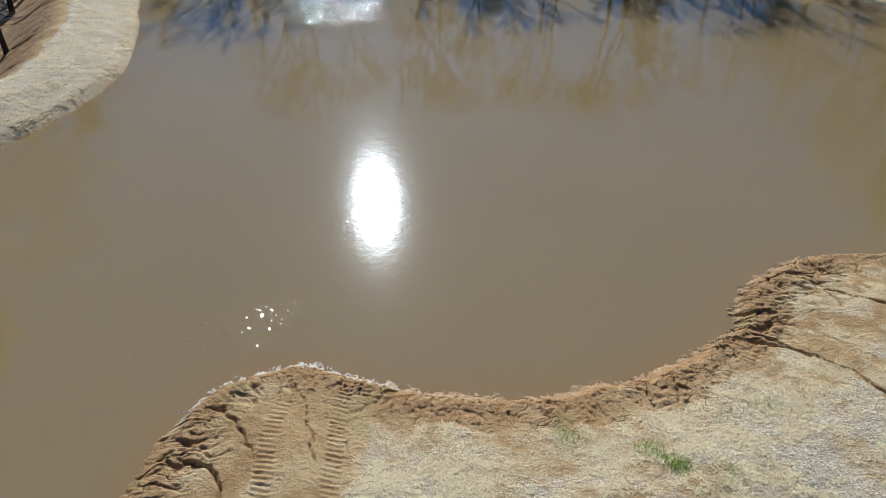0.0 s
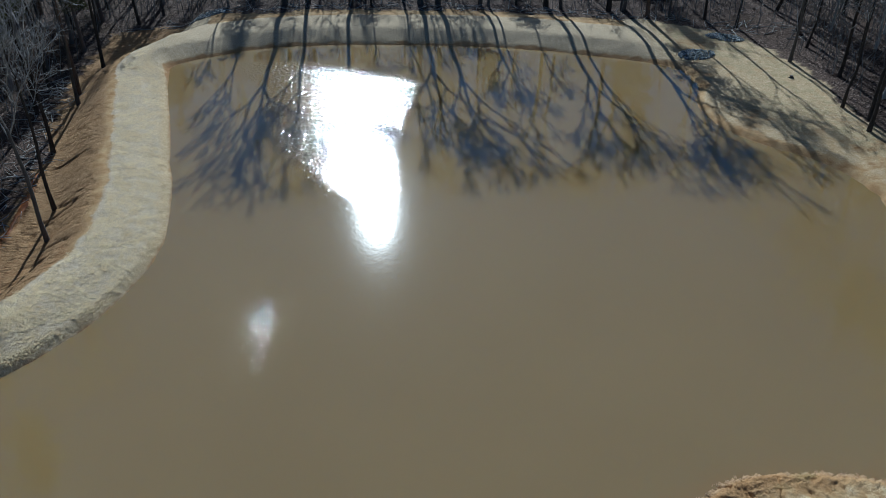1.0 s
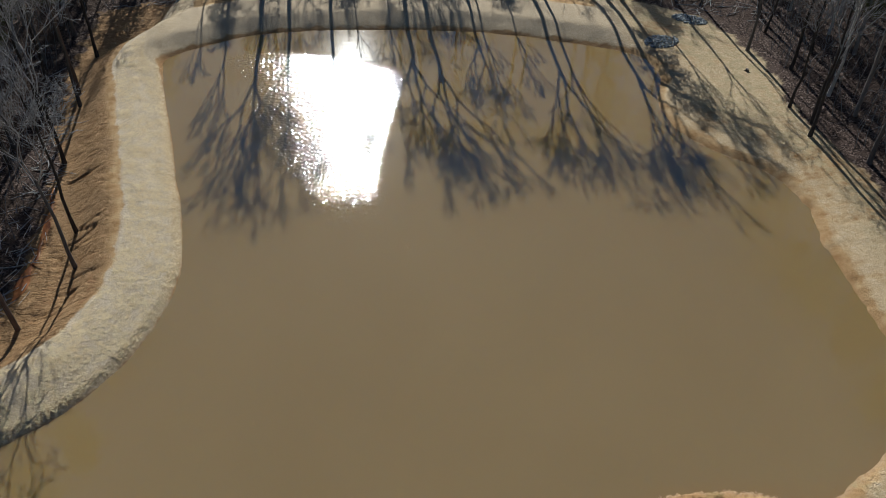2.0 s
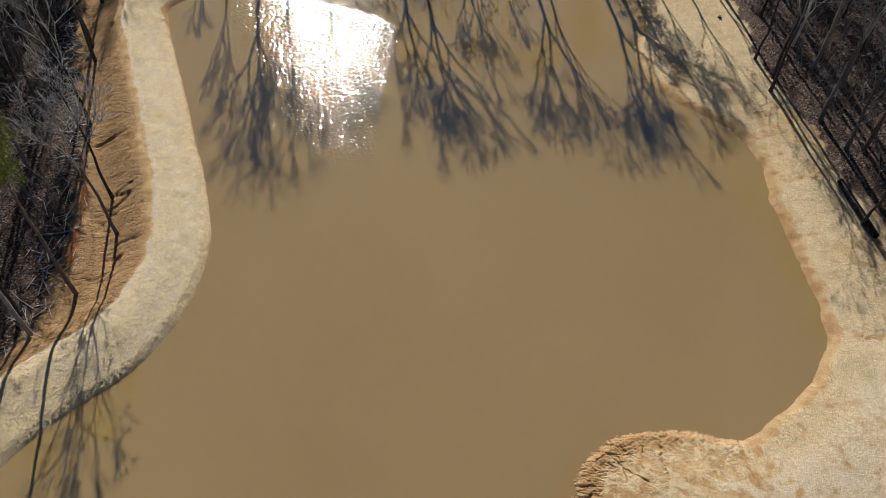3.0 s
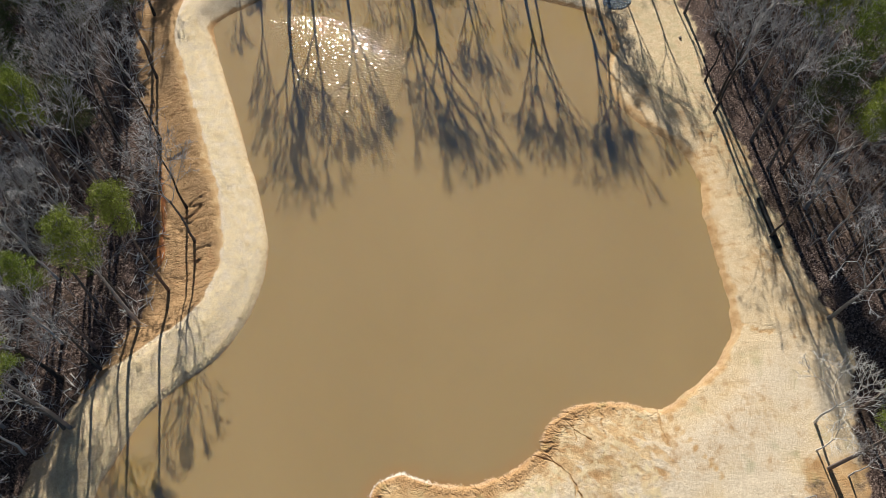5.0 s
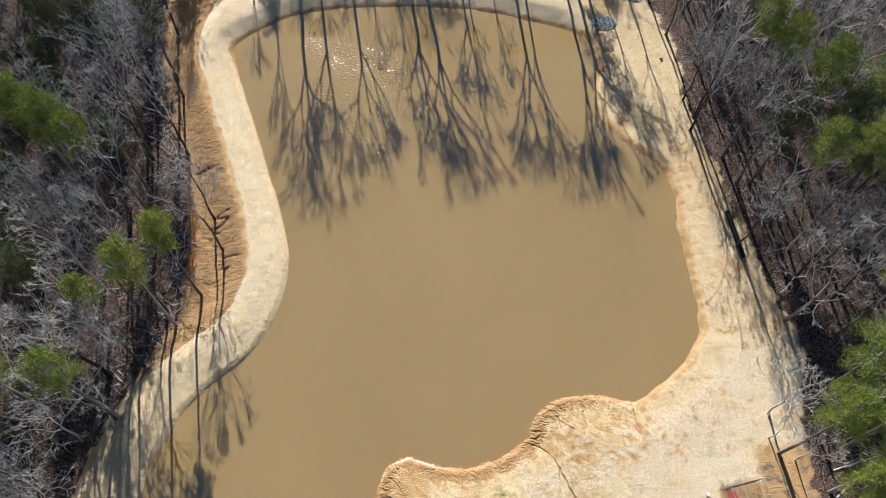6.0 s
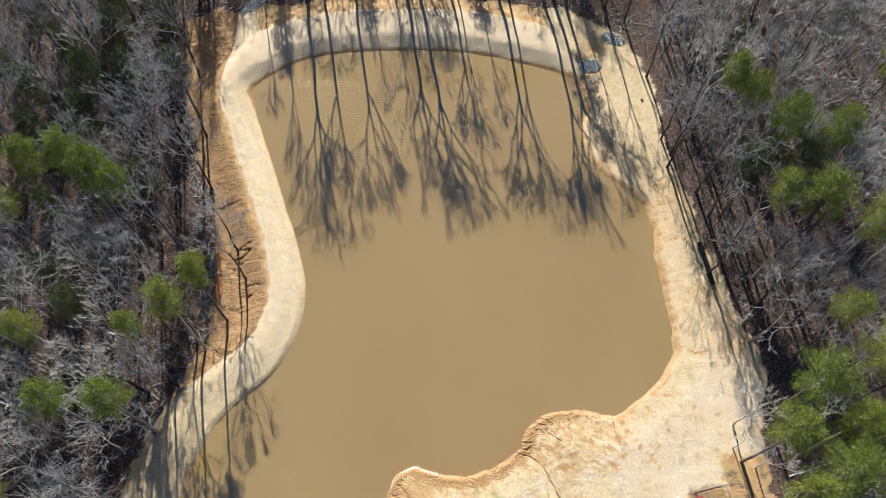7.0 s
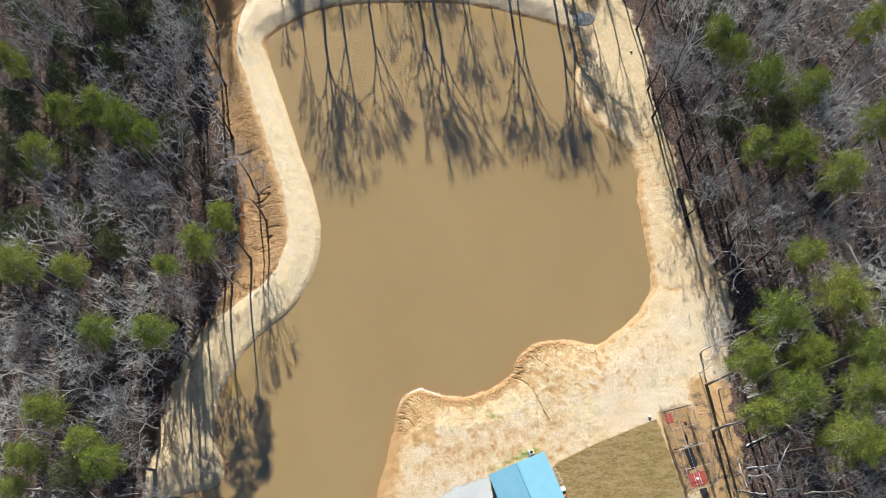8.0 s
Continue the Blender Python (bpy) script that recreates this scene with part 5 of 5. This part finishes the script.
def fallen_log(x, y, length, r, deg, pale, seed):
    g = np.random.default_rng(seed)
    way = np.array([math.cos(radians(deg)), math.sin(radians(deg))])
    trunk, twig = [], []
    p = None
    for i in range(7):
        q = np.array([x, y]) + way * length * i / 6 + g.normal(0, 0.06, 2)
        rr = r * (1 - 0.6 * i / 6)
        q = np.array([*q, height_at(*q) + rr * 0.8])
        if p is not None:
            trunk.append((*p, *q, r * (1 - 0.6 * (i - 1) / 6), rr))
            if i > 2:
                for _ in range(2):
                    e = q + np.array([*g.normal(0, 1.0, 2), abs(g.normal(0, 0.5))])
                    twig.append((*q, *e, rr * 0.35, 0.015))
        p = q
    root = new("fallen_log")
    mat = M_PALE if pale else M_BARK
    mesh_part("trunk", quick_mesh("trunk", *chain_of(trunk, 8)), mat, root)
    mesh_part("crown", quick_mesh("crown", *tubes(twig, 4)), mat, root)
    return tagged(root, "bleached fallen trunk on leaf litter" if pale else "dark fallen trunk on leaf litter", "log", "fallen logs")


g = np.random.default_rng(99)
for x, y, deg in [(40.2, 9.0, 20), (40.5, 12.2, 35), (39.8, 6.0, 5), (44, 5.5, 60), (41.5, 15.5, 15), (42.0, 2.5, 170), (39.4, 3.5, 100)]:
    fallen_log(x, y, g.uniform(3, 6), g.uniform(0.09, 0.16), deg, True, int(g.integers(999)))
placed = 0
while placed < 34:
    x, y = g.uniform(-72, 72), g.uniform(4, 104)
    if 7 < float(wood_depth(np.array([x]), np.array([y]))[0]) < 32:
        fallen_log(x, y, g.uniform(4, 9), g.uniform(0.08, 0.2), g.uniform(0, 360), g.uniform() < 0.45, int(g.integers(999)))
        placed += 1

# ---- straw, grass and clods on the near bank ----


def blades(name, x, y, z, length, width, lift, material, label, category, seed):
    """Single stalks, one narrow quad each."""
    g = np.random.default_rng(seed)
    n = len(x)
    a = g.uniform(0, 2 * math.pi, n)
    ln = length * g.uniform(0.5, 1.3, n)
    w = np.stack([np.cos(a), np.sin(a), lift * g.normal(0.25, 1, n)], 1) * ln[:, None]
    s_ = np.stack([-np.sin(a), np.cos(a), np.zeros(n)], 1) * width
    c = np.stack([x, y, z], 1)
    v = np.stack([c - s_, c + s_, c + w + s_ * 0.6, c + w - s_ * 0.6], 1).reshape(-1, 3)
    me = quick_mesh(name, v, np.arange(4 * n).reshape(-1, 4))
    me.materials.append(material)
    return tagged(new(name, me), label, category, kind="stuff")


def near_height(x, y):
    d, run = shore_distance(x, y)
    return height(x, y, d) + fine_relief(x, y, d, run), d


def straw_cover():
    g = np.random.default_rng(5)
    x, y = g.uniform(-8.5, 20, 420000), g.uniform(13.2, 25.6, 420000)
    z, d = near_height(x, y)
    m = zones(x, y, d)["straw"]
    tuft = 1.0 * vnoise(x, y, 0.34, 84, 2) + 0.9 * vnoise(x, y, 1.3, 81, 3)
    keep = (0.9 * m - 0.22 + tuft > g.uniform(0.3, 1.2, len(x))) & (d > 0.3) & (m > 0.05)
    x, y, z = x[keep][:80000], y[keep][:80000], z[keep][:80000]
    blades("straw_cover", x, y, z + 0.02, 0.15, 0.0065, 0.14, M_STRAW, "loose pale straw scattered over the clay bank", "straw", 6)


straw_cover()


def clods():
    """Crumbs of dried clay along the near waterline."""
    g = np.random.default_rng(52)
    x, y = g.uniform(-10, 20, 90000), g.uniform(12.5, 26, 90000)
    z, d = near_height(x, y)
    lump = vnoise(x, y, 0.8, 85, 3)
    keep = (d > 0.1) & (d < 2.3 + lump) & (lump > g.uniform(-0.9, 0.5, len(x)))
    x, y, z = x[keep][:16000], y[keep][:16000], z[keep][:16000]
    n = len(x)
    r = 0.006 + 0.019 * g.uniform(0, 1, n) ** 3
    base = np.array([(1, 0, 0), (0, 1, 0), (-1, 0, 0), (0, -1, 0), (0, 0, 1), (0, 0, -1)], float)
    tri = np.array([(0, 1, 4), (1, 2, 4), (2, 3, 4), (3, 0, 4), (1, 0, 5), (2, 1, 5), (3, 2, 5), (0, 3, 5)])
    a = g.uniform(0, 6.28, n)
    c, s_ = np.cos(a)[:, None], np.sin(a)[:, None]
    v = base[None] * g.uniform(0.6, 1.3, (n, 6, 1)) * r[:, None, None] * (1.2, 1.0, 0.8)
    v = np.stack([v[..., 0] * c - v[..., 1] * s_, v[..., 0] * s_ + v[..., 1] * c, v[..., 2]], 2) + np.stack([x, y, z + 0.05 * r], 1)[:, None]
    me = quick_mesh("clay_clods", v.reshape(-1, 3), (np.arange(n)[:, None, None] * 6 + tri).reshape(-1, 3))
    me.materials.append(M_CLOD)
    return tagged(new("clay_clods", me), "small orange-brown clay clods strewn along the waterline", "clods", kind="stuff")


clods()


def dam_straw():
    g = np.random.default_rng(25)
    x, y = g.uniform(-37, -17, 260000), g.uniform(12, 82, 260000)
    d = shore_distance(x, y)[0]
    west = sides(x, y)[0]
    keep = (west > 0.6) & (d > 0.25) & (d < np.interp(y, [24, 33, 42, 52, 80], [7.6, 5.6, 4.7, 4.0, 4.4]) + 0.5 * vnoise(x, y, 1.6, 71, 3)) & (vnoise(x, y, 0.5, 83, 3) > g.uniform(-0.5, 0.5, len(x)))
    x, y, d = x[keep][:48000], y[keep][:48000], d[keep][:48000]
    blades("dam_straw", x, y, height(x, y, d) + 0.03, 0.27, 0.013, 0.09, M_STRAW, "pale straw mulch strewn over the dam crest", "straw", 26)


dam_straw()


def grass_patches():
    g = np.random.default_rng(15)
    xs, ys = [], []
    for cx, cy, r, n in [(5.2, 15.1, 0.35, 500), (5.8, 14.5, 0.4, 900), (5.5, 14.8, 0.3, 400), (3.3, 15.6, 0.5, 300), (8.8, 16.6, 0.6, 350), (7.6, 16.4, 0.5, 200), (10.8, 21.6, 0.5, 120), (7.0, 14.2, 0.5, 200)]:
        xs.append(cx + g.normal(0, r * 0.5, n)), ys.append(cy + g.normal(0, r * 0.4, n))
    x, y = np.concatenate(xs), np.concatenate(ys)
    blades("grass_patch", x[::2], y[::2], near_height(x[::2], y[::2])[0], 0.09, 0.007, 0.8, M_GRASS, "sparse tufts of fresh green grass in straw", "grass", 16)


grass_patches()


def weeds():
    g = np.random.default_rng(19)
    xs, ys = [], []
    for cx, cy, rx, ry, n in [(10.0, 9.3, 0.45, 0.25, 500), (11.2, 9.5, 0.35, 0.3, 300), (8.9, 8.7, 0.5, 0.15, 200), (7.4, 8.2, 0.6, 0.12, 160), (6.0, 7.5, 0.5, 0.1, 120)]:
        xs.append(cx + g.normal(0, rx, n)), ys.append(cy + g.normal(0, ry, n))
    x, y = np.concatenate(xs), np.concatenate(ys)
    blades("weeds", x, y, height(x, y) + 0.01, 0.14, 0.014, 0.9, M_GRASS, "low green weeds on pale clay beside a wall", "weeds", 20)


weeds()



# ---- the toe drain of the dam: a rust-coloured trickle and drift wood along it ----


def toe_drain():
    n = Nodes("rusty_water")
    g = n.noise(n.where(), 1.4, 4)
    mat = n.done(n.ramp(g, [(0.3, (0.20, 0.065, 0.02)), (0.7, (0.42, 0.17, 0.05))]), 0.25, spec=0.5)
    ys = np.linspace(42.6, 57.5, 60)
    xs = np.interp(ys, [40, 45, 51, 56, 66], [-31.6, -30.9, -31.5, -32.7, -35.5]) + 0.25 * vnoise(ys, ys * 0, 1.6, 7, 2)
    half = 0.20 + 0.34 * np.maximum(vnoise(ys, ys * 0 + 9, 2.6, 8, 2), -0.3)
    half = np.maximum(half, 0.08) * sstep(ys, 42.6, 44.5) * (1 - sstep(ys, 55.5, 57.5)) + 0.02
    cols = []
    for f in (-1, -0.4, 0.4, 1):
        px = xs + f * half
        cols.append(np.stack([px, ys, height(px, ys) + 0.05 - 0.03 * abs(f)], 1))
    v = np.stack(cols, 1).reshape(-1, 3)
    i = np.arange(59)[:, None] * 4 + np.arange(3)
    f = np.stack([i, i + 1, i + 5, i + 4], 2).reshape(-1, 4)
    me = quick_mesh("water", v, f)
    me.polygons.foreach_set("use_smooth", np.ones(len(me.polygons), bool))
    me.materials.append(mat)
    tagged(new("water", me), "rust-orange trickle at the foot of the dam", "water", kind="structure")


toe_drain()


def drift_wood():
    """Broken sticks and root ends strewn along the dam's foot and the wood's edge."""
    g = np.random.default_rng(44)
    seg = []
    for _ in range(300):
        y = g.uniform(22, 78)
        x = float(np.interp(y, WEST_Y, WEST_X)) + g.normal(-0.2, 1.0)
        a, ln = g.uniform(0, 6.28), g.uniform(0.5, 2.2)
        p = np.array([x, y, 0.0])
        q = p + np.array([math.cos(a), math.sin(a), 0]) * ln
        r = g.uniform(0.02, 0.055)
        p[2], q[2] = height_at(p[0], p[1]) + r, height_at(q[0], q[1]) + r + abs(g.normal(0, 0.12))
        seg.append((*p, *q, r, r * 0.6))
    for _ in range(260):
        x = g.uniform(-40, 38)
        y = float(np.interp(x, FAR_X, FAR_Y)) + g.normal(0.6, 0.9)
        a, ln = g.uniform(0, 6.28), g.uniform(0.5, 2.4)
        p = np.array([x, y, 0.0])
        q = p + np.array([math.cos(a), math.sin(a), 0]) * ln
        r = g.uniform(0.02, 0.06)
        p[2], q[2] = height_at(p[0], p[1]) + r, height_at(q[0], q[1]) + r + abs(g.normal(0, 0.2))
        seg.append((*p, *q, r, r * 0.6))
    me = quick_mesh("drift_wood", *tubes(seg, 5))
    me.materials.append(M_PALE)
    tagged(new("drift_wood", me), "pale broken sticks strewn along the wood's edge", "sticks", kind="stuff")


drift_wood()
